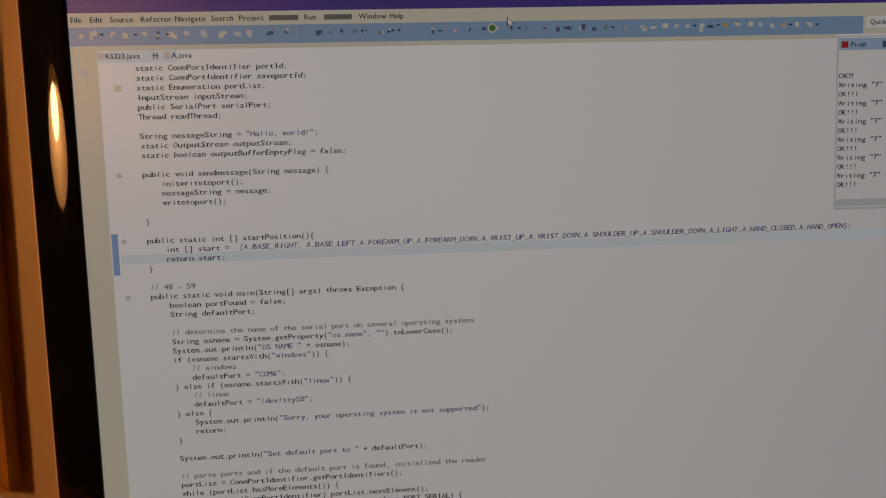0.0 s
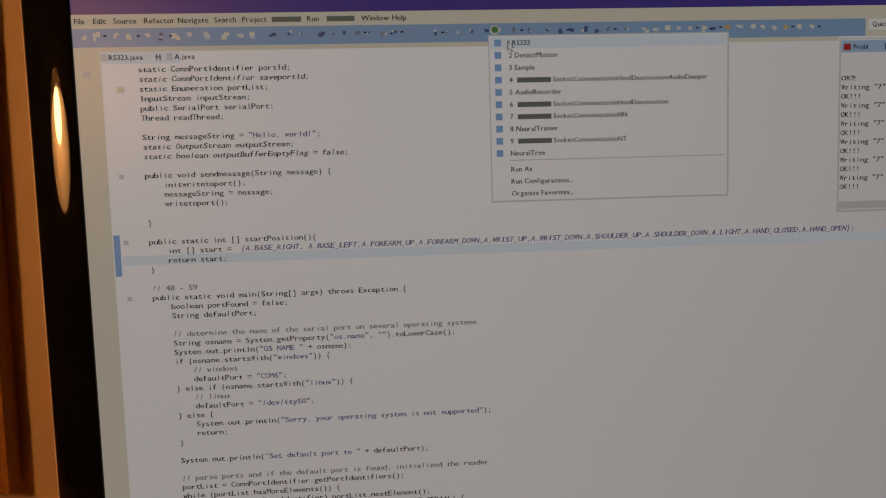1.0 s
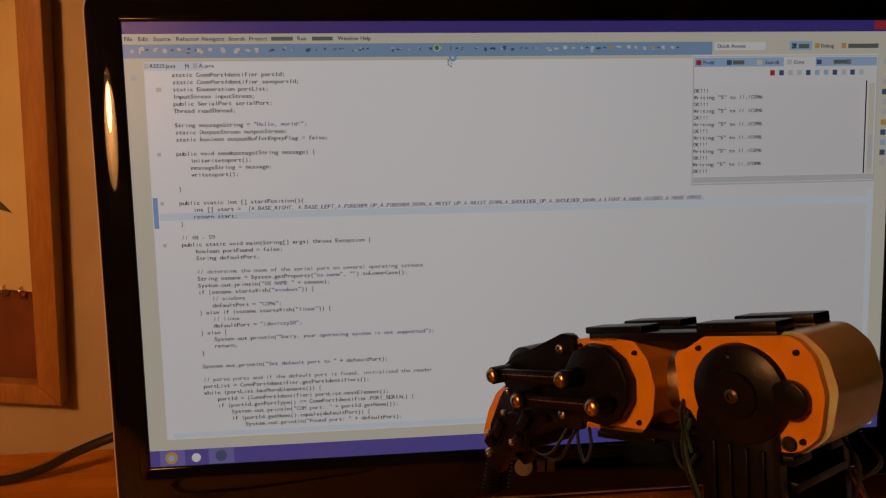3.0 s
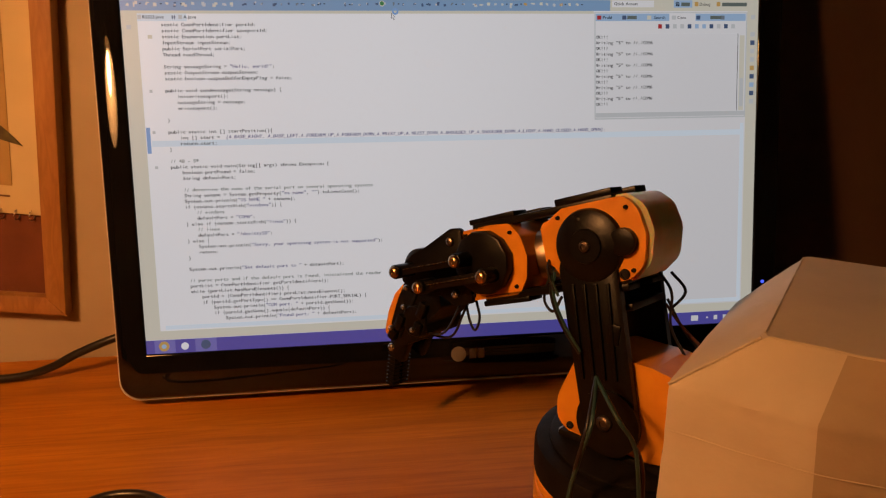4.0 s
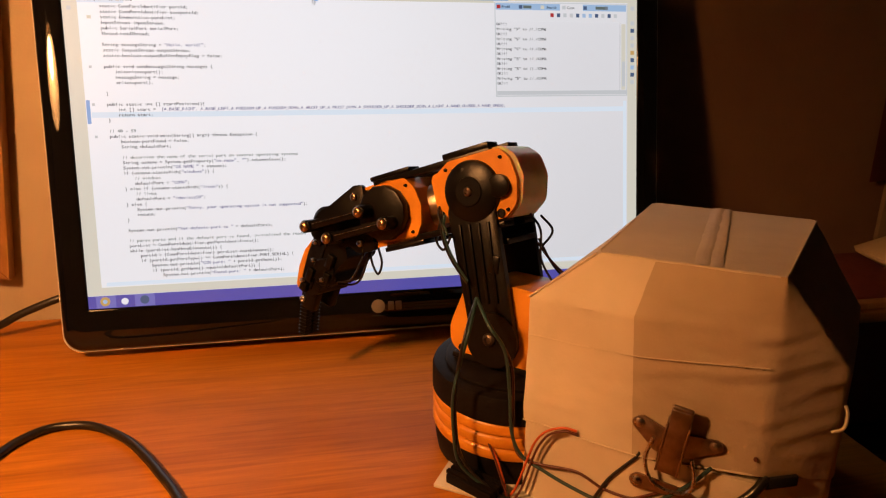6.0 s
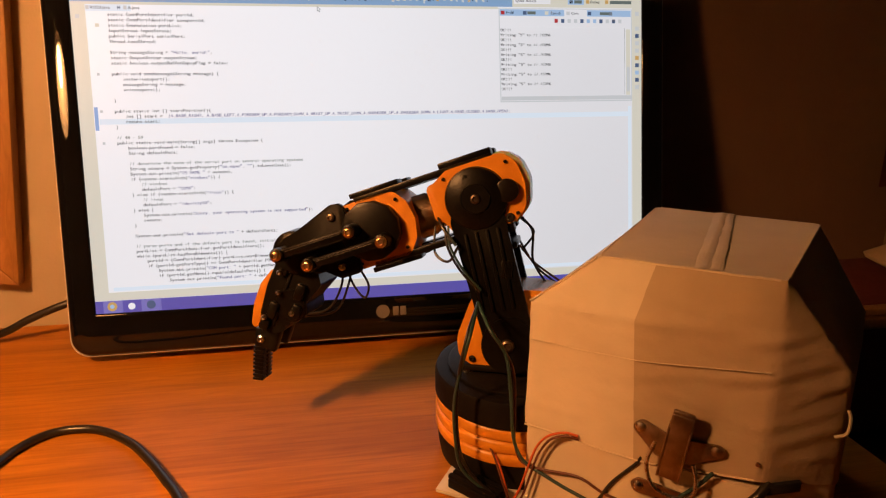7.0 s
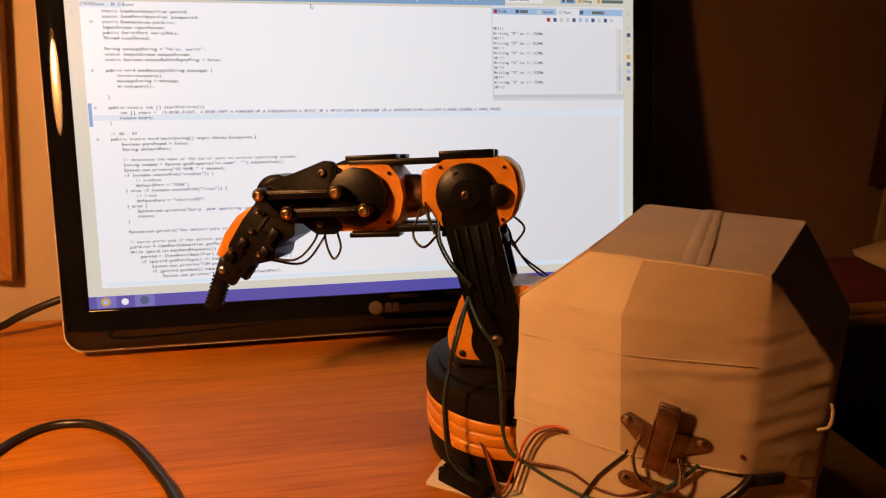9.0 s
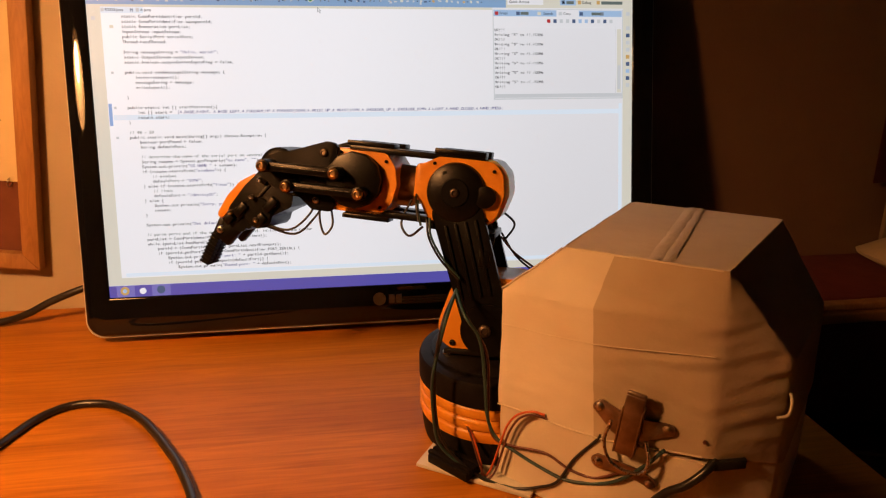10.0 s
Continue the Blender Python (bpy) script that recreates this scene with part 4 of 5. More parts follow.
    GRIP = Matrix.Translation((ox, 0, oz)) @ Matrix(((g[0], 0, h[0], 0), (0, 1, 0, 0), (g[1], 0, h[1], 0), (0, 0, 0, 1)))
    bm = bmesh.new()
    add_prism(bm, rounded(grip([(-2, 12), (26, 13), (46, 11), (55, 7), (57, -4), (52, -10), (45, -9), (42, -16), (34, -22), (26, -18), (10, -24), (-4, -14)]), 0.004), -0.018, 0.018, 0.002)
    body = part("gripper_body", bm, PLASTIC_BLACK, arm, "black plastic gripper body")
    lifted.append(body)
    bm = bmesh.new()
    add_prism(bm, rounded(grip([(6, 12.0), (27, 18.5), (42, 18.5), (58, 15), (60, 10), (28, 10)]), [0.002, 0.006, 0.006, 0.004, 0.002, 0.002]), -0.016, 0.016, 0.001)
    part("gripper_shell", bm, PLASTIC_YELLOW, body, "orange plastic gripper shell")
    bm = bmesh.new()
    add_lathe(bm, [(0.0105, -0.0195), (0.0115, -0.0185), (0.0115, 0.018), (0.010, 0.0215)], 28, GRIP @ Matrix.Translation((0.032, 0, -0.008)) @ Matrix.Rotation(radians(90), 4, "X"))
    part("gripper_motor", bm, PLASTIC_BLACK, body, "round black gripper motor")
    bm = bmesh.new()
    for a, b, w in ((8, 4, 5), (20, -12, 6), (40, 2, 6), (34, -14, 5), (52, 4, 4)):
        add_box(bm, (a - w) / 1000, (a + w) / 1000, 0.0165, 0.0225, (b - 3) / 1000, (b + 3.5) / 1000, GRIP, 0.0012)
    add_box(bm, 0.008, 0.052, 0.0165, 0.0192, -0.0020, 0.0005, GRIP, 0.0006)
    part("gripper_rib", bm, PLASTIC_BLACK, body)
    bm = bmesh.new()
    add_box(bm, 0.049, 0.054, 0.0165, 0.0185, 0.001, 0.006, GRIP, 0.0006)
    part("gripper_pin", bm, BRASS, body)
    for a, b in ((12, 6), (26, 2), (47, 6), (36, -12)):
        p = grip([(a, b)])[0]
        screw(body, p[0], p[1], 0.0226, 0.0020, 1, STEEL)
    for side in (1, -1):
        bm = bmesh.new()
        add_box(bm, 0.052, 0.072, 0.004 * side - 0.004 + 0.007 * side, 0.004 * side + 0.004 + 0.007 * side, -0.004, 0.010, GRIP @ Matrix.Rotation(radians(3), 4, "Y"), 0.0015)
        jaw = part("gripper_jaw", bm, PLASTIC_BLACK, arm, "ribbed black plastic gripper finger")
        lifted.append(jaw)
        bm = bmesh.new()
        tilt = GRIP @ Matrix.Translation((0.080, 0, 0.0055)) @ Matrix.Rotation(radians(18), 4, "Y")
        add_box(bm, -0.019, 0.021, 0.0045 * side - 0.0035, 0.0045 * side + 0.0035, -0.0034, 0.0034, tilt, 0.0012)
        part("finger_pad", bm, PLASTIC_BLACK, jaw, "ribbed black finger pad")
        for k in range(9):
            bm = bmesh.new()
            add_box(bm, -0.005 + 0.003 * k, -0.0034 + 0.003 * k, 0.0045 * side - 0.0040, 0.0045 * side + 0.0040, -0.0039, 0.0039, tilt)
            part("pad_rib", bm, PLASTIC_BLACK, jaw)
    p = grip([(66, 5)])[0]
    screw(body, p[0], p[1], 0.0148, 0.0030, 1, STEEL)
    # wires of the forearm
    runs = [("wire", BLACK_WIRE, [(0.105, 0.012, -0.016), (0.109, 0.020, -0.030), (0.124, 0.020, -0.042), (0.151, 0.012, -0.040)]),
            ("wire", BLACK_WIRE, [(0.100, 0.008, -0.017), (0.104, 0.018, -0.030), (0.120, 0.016, -0.045), (0.149, 0.008, -0.043)]),
            ("wire", BLACK_WIRE, [(0.093, 0.016, -0.022), (0.0895, 0.020, -0.034), (0.0945, 0.021, -0.0415), (0.100, 0.018, -0.033), (0.103, 0.014, -0.019)]),
            ("wire", BLACK_WIRE, [(0.029, 0.010, 0.002), (0.0285, 0.020, -0.003), (0.0265, 0.0285, -0.010), (0.023, 0.0315, -0.022)]),
            ("wire", TEAL, [(0.029, 0.004, -0.004), (0.0275, 0.018, -0.008), (0.0250, 0.0285, -0.014), (0.021, 0.0315, -0.025)]),
            ("wire", BLACK_WIRE, [(0.034, 0.012, -0.010), (0.038, 0.020, -0.026), (0.030, 0.026, -0.034), (0.020, 0.0295, -0.026)]),
            ("wire", BLACK_WIRE, [(-0.022, -0.010, -0.022), (-0.026, -0.012, -0.035), (-0.020, -0.016, -0.055), (-0.024, -0.020, -0.075)])]
    for name, material, pts in runs:
        bm = bmesh.new()
        add_tube(bm, pts, 0.0009, 6)
        lifted.append(part(name, bm, material, arm))
    # wires down the lower arm
    for material, pts in ((TEAL, [(0.0420, 0.0315, 0.168), (0.0400, 0.0335, 0.155), (0.0310, 0.0335, 0.140), (0.0187, 0.0335, 0.127)]), (BLACK_WIRE, [(0.0440, 0.0315, 0.167), (0.0415, 0.0335, 0.154), (0.0325, 0.0335, 0.139), (0.0190, 0.0340, 0.126)]),
                          (BROWN, [(-0.002, -0.028, 0.150), (-0.016, -0.032, 0.135), (-0.050, -0.030, 0.116), (-0.085, -0.02, 0.11)]), (BLACK_WIRE, [(-0.002, -0.029, 0.153), (-0.018, -0.033, 0.131), (-0.052, -0.032, 0.112), (-0.088, -0.022, 0.105)]), (BLACK_WIRE, [(-0.002, -0.028, 0.170), (-0.012, -0.029, 0.160), (-0.004, -0.0295, 0.146)])):
        bm = bmesh.new()
        add_tube(bm, pts, 0.0009, 6)
        yawed.append(part("wire", bm, material, arm))
    bm = bmesh.new()
    add_box(bm, -0.018, 0.018, -0.0215, 0.0215, 0.0, 0.004, Matrix.Translation((0.014, 0, 0.150)) @ Matrix.Rotation(radians(15), 4, "Y"), 0.0008)
    yawed.append(part("cross_brace", bm, PLASTIC_BLACK, arm))
    for ob in yawed:
        moving.append((ob, [(t, OFFSET @ pose(0, 0, 0, 0, 0, a) @ sway(t)) for t, a in TURN]))
    times = sorted({t for t, _ in TURN} | {t for t, _ in LIFT})
    lift = dict(LIFT)
    for ob in lifted:
        moving.append((ob, [(t, OFFSET @ pose(0, 0, 0, 0, 0, yaw_at(t)) @ sway(t) @ Matrix.Translation(ELBOW) @ pose(0, 0, 0, 0, -(LEAN + lift.get(t, 0)), 0)) for t in times]))


build_robot()


# ---- box wrapped in paper, with its latch ----
FL, FR = Vector((0.324, -0.2565, 0)), Vector((0.424, -0.351, 0))
SIDE = (FR - FL).normalized()
OUTN = Vector((SIDE.y, -SIDE.x, 0))


# folds of the paper round the narrow side: height, slope, from and to along the side, depth, width
RIDGES = ((0.1560, -0.05, -0.030, 0.030, 0.0011, 0.0032), (0.1450, 0.22, -0.020, 0.046, 0.0019, 0.0034), (0.1340, 0.30, -0.006, 0.050, 0.0016, 0.0026),
          (0.1270, 0.26, -0.034, 0.050, 0.0018, 0.0036), (0.1180, 0.10, -0.004, 0.046, 0.0015, 0.0028), (0.1080, 0.34, 0.004, 0.052, 0.0019, 0.0032),
          (0.1500, -0.15, -0.095, -0.025, 0.0012, 0.0026), (0.1290, 0.25, -0.070, -0.012, 0.0012, 0.0026), (0.0960, -0.20, -0.060, 0.004, 0.0010, 0.0026), (0.1320, -0.10, -0.140, -0.085, 0.0010, 0.0028),
          (0.0900, 0.12, -0.135, -0.090, 0.0009, 0.0028), (0.0990, 0.18, -0.012, 0.050, 0.0013, 0.0034), (0.0870, 0.24, 0.000, 0.052, 0.0016, 0.0040), (0.0780, 0.05, 0.006, 0.048, 0.0009, 0.0030))


def spread(corners, counts):
    """Points along a closed outline, and each one's run along it."""
    out = []
    for k, n in enumerate(counts):
        a, b = Vector(corners[k]), Vector(corners[(k + 1) % len(corners)])
        out += [a.lerp(b, q / n) for q in range(n)]
    return out


def soften(ring, times):
    n = len(ring)
    for _ in range(times):
        ring = [ring[k - 1] * 0.25 + ring[k] * 0.5 + ring[(k + 1) % n] * 0.25 for k in range(n)]
    return ring


def paper_wall(bm, levels, counts, steps, seed, amount, folds):
    """Lofts creased paper through outlines with the same corners, and closes it above and below."""
    outlines = [soften(spread(c, counts), 1) for c in levels]
    n = len(outlines[0])
    front = counts[0] + counts[1]
    rows = []
    for (a, b), m in zip(zip(outlines, outlines[1:]), steps):
        rows += [[p.lerp(q, k / m) for p, q in zip(a, b)] for k in range(m)]
    rows.append(outlines[-1])
    middle = sum((p for r in rows for p in r), Vector()) / (len(rows) * n)
    rings = []
    for r, row in enumerate(rows):
        ring = []
        run = -sum((row[k + 1] - row[k]).length for k in range(front))
        for k, p in enumerate(row):
            if k:
                run += (p - row[k - 1]).length
            tangent = row[(k + 1) % n] - row[k - 1]
            out = Vector((tangent.y, -tangent.x, 0)).normalized()
            d = amount * noise.noise(p * 20 + Vector((seed, 0, 0))) + 0.4 * amount * noise.noise(p * 70 + Vector((0, seed, 0)))
            if folds:
                for z, slope, s0, s1, deep, wide in RIDGES:
                    inside = max(0.0, min(1.0, (run - s0) / 0.012, (s1 - run) / 0.012))
                    if inside:
                        off = (p.z - z - slope * run - 0.002 * noise.noise(p * 30)) / wide
                        d += 0.55 * deep * inside * math.exp(-off * off) - 0.2 * deep * inside * math.exp(-(off + 1.6) ** 2)
                d += 0.0005 * noise.noise(Vector((run * 26, p.z * 140, seed))) * max(0.0, 1 - abs(run + 0.04) / 0.12)
            d *= min(1.0, r / 3, (len(rows) - 1 - r) / 2)
            ring.append(bm.verts.new(p + out * d))
        rings.append(ring)
    for a, b in zip(rings, rings[1:]):
        for k in range(n):
            f = bm.faces.new((a[k], a[(k + 1) % n], b[(k + 1) % n], b[k]))
            # right front, narrow side and right side get the paper with painted-in shade
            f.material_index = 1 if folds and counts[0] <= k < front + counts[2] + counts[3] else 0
    bm.faces.new(rings[0][::-1])
    bm.faces.new(rings[-1])


def build_box():
    # plan, counter-clockwise: front left, fold of the front, front right, the narrow folded side, back right, back left
    fold = FL + SIDE * 0.0730 + OUTN * 0.0072
    low = [(FL.x, FL.y), (fold.x, fold.y), (FR.x, FR.y), (0.4715, -0.3500), (0.556, -0.261), (0.4225, -0.150)]
    mid = [(0.3250, -0.2545, 0.1385), (fold.x - 0.0040, fold.y + 0.0065, 0.1440), (0.4243, -0.3475, 0.149), (0.4648, -0.3540, 0.1285), (0.546, -0.270, 0.124), (0.4225, -0.150, 0.136)]
    top = [(0.3597, -0.2730, 0.1712), (0.3815, -0.2978, 0.1735), (0.4240, -0.3462, 0.1780), (0.4260, -0.3441, 0.1780), (0.5255, -0.2420, 0.1742), (0.4475, -0.1715, 0.1720)]
    counts = (16, 18, 12, 24, 28, 20)
    crate = thing("paper_box", "box wrapped in creased pale paper with a metal latch", "box", pose(0.42, -0.26, 0))
    back = Matrix.Translation((-0.42, 0.26, 0))
    cx, cy = 0.438, -0.278

    def inset(p, k, z):
        return (cx + (p[0] - cx) * k, cy + (p[1] - cy) * k, z)
    bm = bmesh.new()
    paper_wall(bm, [[inset(p, 0.985, 0.0005) for p in low], [inset(p, 0.985, 0.063) for p in low]], counts, (12,), 3, 0.0008, False)
    bmesh.ops.transform(bm, matrix=back, verts=bm.verts)
    part("lower_box", bm, PAPER, crate, "pale paper-covered lower half", smooth=40)
    seam = (0.0575, 0.0610, 0.0685, 0.0600, 0.058, 0.058)
    bm = bmesh.new()
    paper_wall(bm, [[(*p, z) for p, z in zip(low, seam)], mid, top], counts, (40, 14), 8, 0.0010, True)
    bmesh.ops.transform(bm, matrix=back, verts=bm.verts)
    lid = part("lid", bm, [PAPER, SHADED_PAPER], crate, "creased pale paper-covered lid", smooth=34)
    # two lapped strips of paper along the top, and a loose curl of paper
    up = (Vector(top[2]) - Vector(top[0])).cross(Vector(top[5]) - Vector(top[0])).normalized()
    for f0, f1, wide, high in ((0.585, 0.42, 0.0036, 0.0004), (0.655, 0.47, 0.0030, 0.0003)):
        a, b = Vector(top[0]).lerp(Vector(top[2]), f0), Vector(top[5]).lerp(Vector(top[4]), f1)
        run = b - a
        cross = up.cross(run).normalized()
        bm = bmesh.new()
        n = 18
        rows = [[bm.verts.new(back @ (a + run * (k / n) + cross * (q * wide + 0.0010 * noise.noise(Vector((k * 0.5, f0, 7)))) + up * (h * high + 0.0004 + 0.0003 * noise.noise(Vector((k * 0.7, q, 2)))))) for q, h in ((-1.2, -0.6), (-0.9, 0.4), (-0.2, 1.0), (0.5, 0.7), (1.2, -0.6))] for k in range(n + 1)]
        for p, q in zip(rows, rows[1:]):
            for k in range(4):
                bm.faces.new((p[k], p[k + 1], q[k + 1], q[k]))
        part("tape", bm, PAPER, lid, "creased strip of paper tape")

    # worn pale folds along the upper edges
    for a, b in ((top[0], top[2]), (top[3], top[4]), (top[0], top[5]), (mid[0], top[0])):
        a, b = Vector(a), Vector(b)
        bm = bmesh.new()
        add_tube(bm, [back @ (a.lerp(b, 0.03 + 0.94 * k / 8) + Vector((0, 0, -0.0003 + 0.0007 * noise.noise(Vector((k * 0.8, a.x * 50, 3)))))) for k in range(9)], 0.0007, 6)
        part("paper_fold", bm, PAPER, lid, "worn pale fold of the paper")

    def front(q, z, out):
        q *= 0.938
        bulge = 0.0072 * (q / 0.0730 if q < 0.0730 else (0.1376 - q) / 0.0646)
        return back @ (FL + SIDE * q + OUTN * (bulge + out) + Vector((0, 0, z)))
    bm = bmesh.new()
    add_tube(bm, [front(q, z + 0.0008 * noise.noise(Vector((q * 90, 4, 1))), 0.0002) for q, z in ((0.002, 0.0578), (0.018, 0.0585), (0.036, 0.0594), (0.054, 0.0603), (0.069, 0.0612), (0.085, 0.0626), (0.103, 0.0644), (0.122, 0.0664), (0.143, 0.0686))], 0.0006, 6)
    part("lid_edge", bm, PAPER, lid, "frayed lower edge of the lid")
    bm = bmesh.new()
    add_tube(bm, [front(q, z + 0.0006 * noise.noise(Vector((q * 90, 2, 6))), -0.0001) for q, z in ((0.003, 0.1160), (0.020, 0.1175), (0.038, 0.1190), (0.056, 0.1206), (0.074, 0.1225), (0.092, 0.1245), (0.112, 0.1268), (0.130, 0.1290), (0.143, 0.1305))], 0.0003, 6)
    part("paper_edge", bm, PAPER, lid, "thin lapped edge across the paper")
    bm = bmesh.new()
    add_prism(bm, disc(0, 0, 0.0011, 12), -0.0006, 0.0006)
    bmesh.ops.transform(bm, matrix=Matrix.Translation(front(0.1435, 0.0785, 0.0004)) @ Matrix.Rotation(radians(-45), 4, "Z"), verts=bm.verts)
    part("stain_spot", bm, BROWN, lid, "small brown spot")
    bm = bmesh.new()
    add_tube(bm, [back @ Vector(p) for p in ((0.4592, -0.3542, 0.0935), (0.4638, -0.3566, 0.0965), (0.4656, -0.3555, 0.1036), (0.4658, -0.3530, 0.1077))], 0.0009, 6)
    part("paper_curl", bm, PAPER, lid)
    bm = bmesh.new()
    add_box(bm, -0.009, 0.011, -0.0022, 0.004, -0.0035, 0.003, back @ Matrix.Translation((0.4357, -0.3509, 0.0645)) @ Matrix.Rotation(radians(0), 4, "Z"), 0.001)
    part("cable_hole", bm, HOLE, crate, "dark hole torn in the seam")
    # latch: s along the front, out of it, and up
    along = (SIDE * 0.0646 - OUTN * 0.0072).normalized()
    AXES = Matrix(((along.x, along.y, 0, 0), (along.y, -along.x, 0, 0), (0, 0, 1, 0), (0, 0, 0, 1)))
    m = Matrix.Translation(FL + SIDE * 0.0925 + OUTN * 0.0056 + Vector((0, 0, 0.0045))) @ AXES
    latch = thing("toggle_latch", "worn nickel toggle latch screwed to the paper box", "latch", m)
    bm = bmesh.new()
    add_prism(bm, rounded([(-0.0225, 0.0800), (-0.0165, 0.0855), (-0.004, 0.0800), (0.006, 0.0790), (0.0255, 0.0800), (0.0270, 0.0745), (0.0100, 0.0650), (-0.0080, 0.0650)], 0.003), 0.0, 0.0014, 0.0004)
    part("hinge_plate", bm, NICKEL, latch, "worn nickel plate with screw ears")
    bm = bmesh.new()
    add_prism(bm, rounded([(-0.0205, 0.0445), (-0.016, 0.0480), (0.010, 0.0450), (0.0205, 0.0400), (0.018, 0.0345), (0.002, 0.0390), (-0.0175, 0.0385)], 0.003), 0.0, 0.0014, 0.0004)
    part("catch_plate", bm, NICKEL, latch, "worn nickel catch plate")
    bm = bmesh.new()
    m = Matrix.Rotation(radians(7), 4, "Y") @ Matrix.Translation((-0.0070, 0, 0))
    add_box(bm, -0.0056, 0.0056, 0.0075, 0.0092, 0.0570, 0.0965, m, 0.0008, 3)
    add_box(bm, -0.0062, -0.0050, 0.001, 0.0098, 0.0570, 0.0880, m, 0.0005)
    add_box(bm, 0.0050, 0.0062, 0.001, 0.0098, 0.0570, 0.0880, m, 0.0005)
    add_box(bm, -0.0056, 0.0056, 0.0060, 0.0086, 0.0950, 0.0985, m, 0.0011, 3)
    part("lever", bm, NICKEL, latch, "folded nickel lever")
    bm = bmesh.new()
    add_tube(bm, [(-0.0085, 0.006, 0.0760), (-0.0115, 0.007, 0.0640), (-0.0095, 0.007, 0.0535), (-0.004, 0.0075, 0.0478), (0.006, 0.0075, 0.0462), (0.0130, 0.007, 0.0490), (0.0145, 0.007, 0.0580), (0.0120, 0.006, 0.0680)], 0.0011, 8)
    part("wire_bail", bm, STEEL, latch, "bright bent wire loop")
    for x, z in ((-0.0172, 0.0805), (0.0225, 0.0765), (-0.0155, 0.0432), (0.0155, 0.0378)):
        bm = bmesh.new()
        add_lathe(bm, [(0.0030, 0.0), (0.0028, 0.0007), (0.0014, 0.0015), (0.0003, 0.0016)], 14, Matrix.Translation((x, 0.0014, z)) @ Matrix.Rotation(radians(-90), 4, "X"))
        # darker metal on the right-hand rivets stands in for the shade there
        part("rivet", bm, STEEL if x < 0 else NICKEL, latch)


build_box()


# ---- card, wires and cables ----
def build_card():
    bm = bmesh.new()
    a = math.atan2(-0.033, 0.050)
    add_box(bm, 0.0, 0.085, -0.033, 0.0, 0.0003, 0.0032, pose(0.2895, -0.212, 0, 0, 0, math.degrees(a)), 0.0006)
    tagged(link("card_strip", bm, CARD), "thick strip of white card under the robot's foot", "card")


build_card()


def cable(name, pts, r, material, label, category="wire"):
    bm = bmesh.new()
    add_tube(bm, pts, r, 10 if r > 0.002 else 7)
    return tagged(link(name, bm, material, smooth=80), label, category)


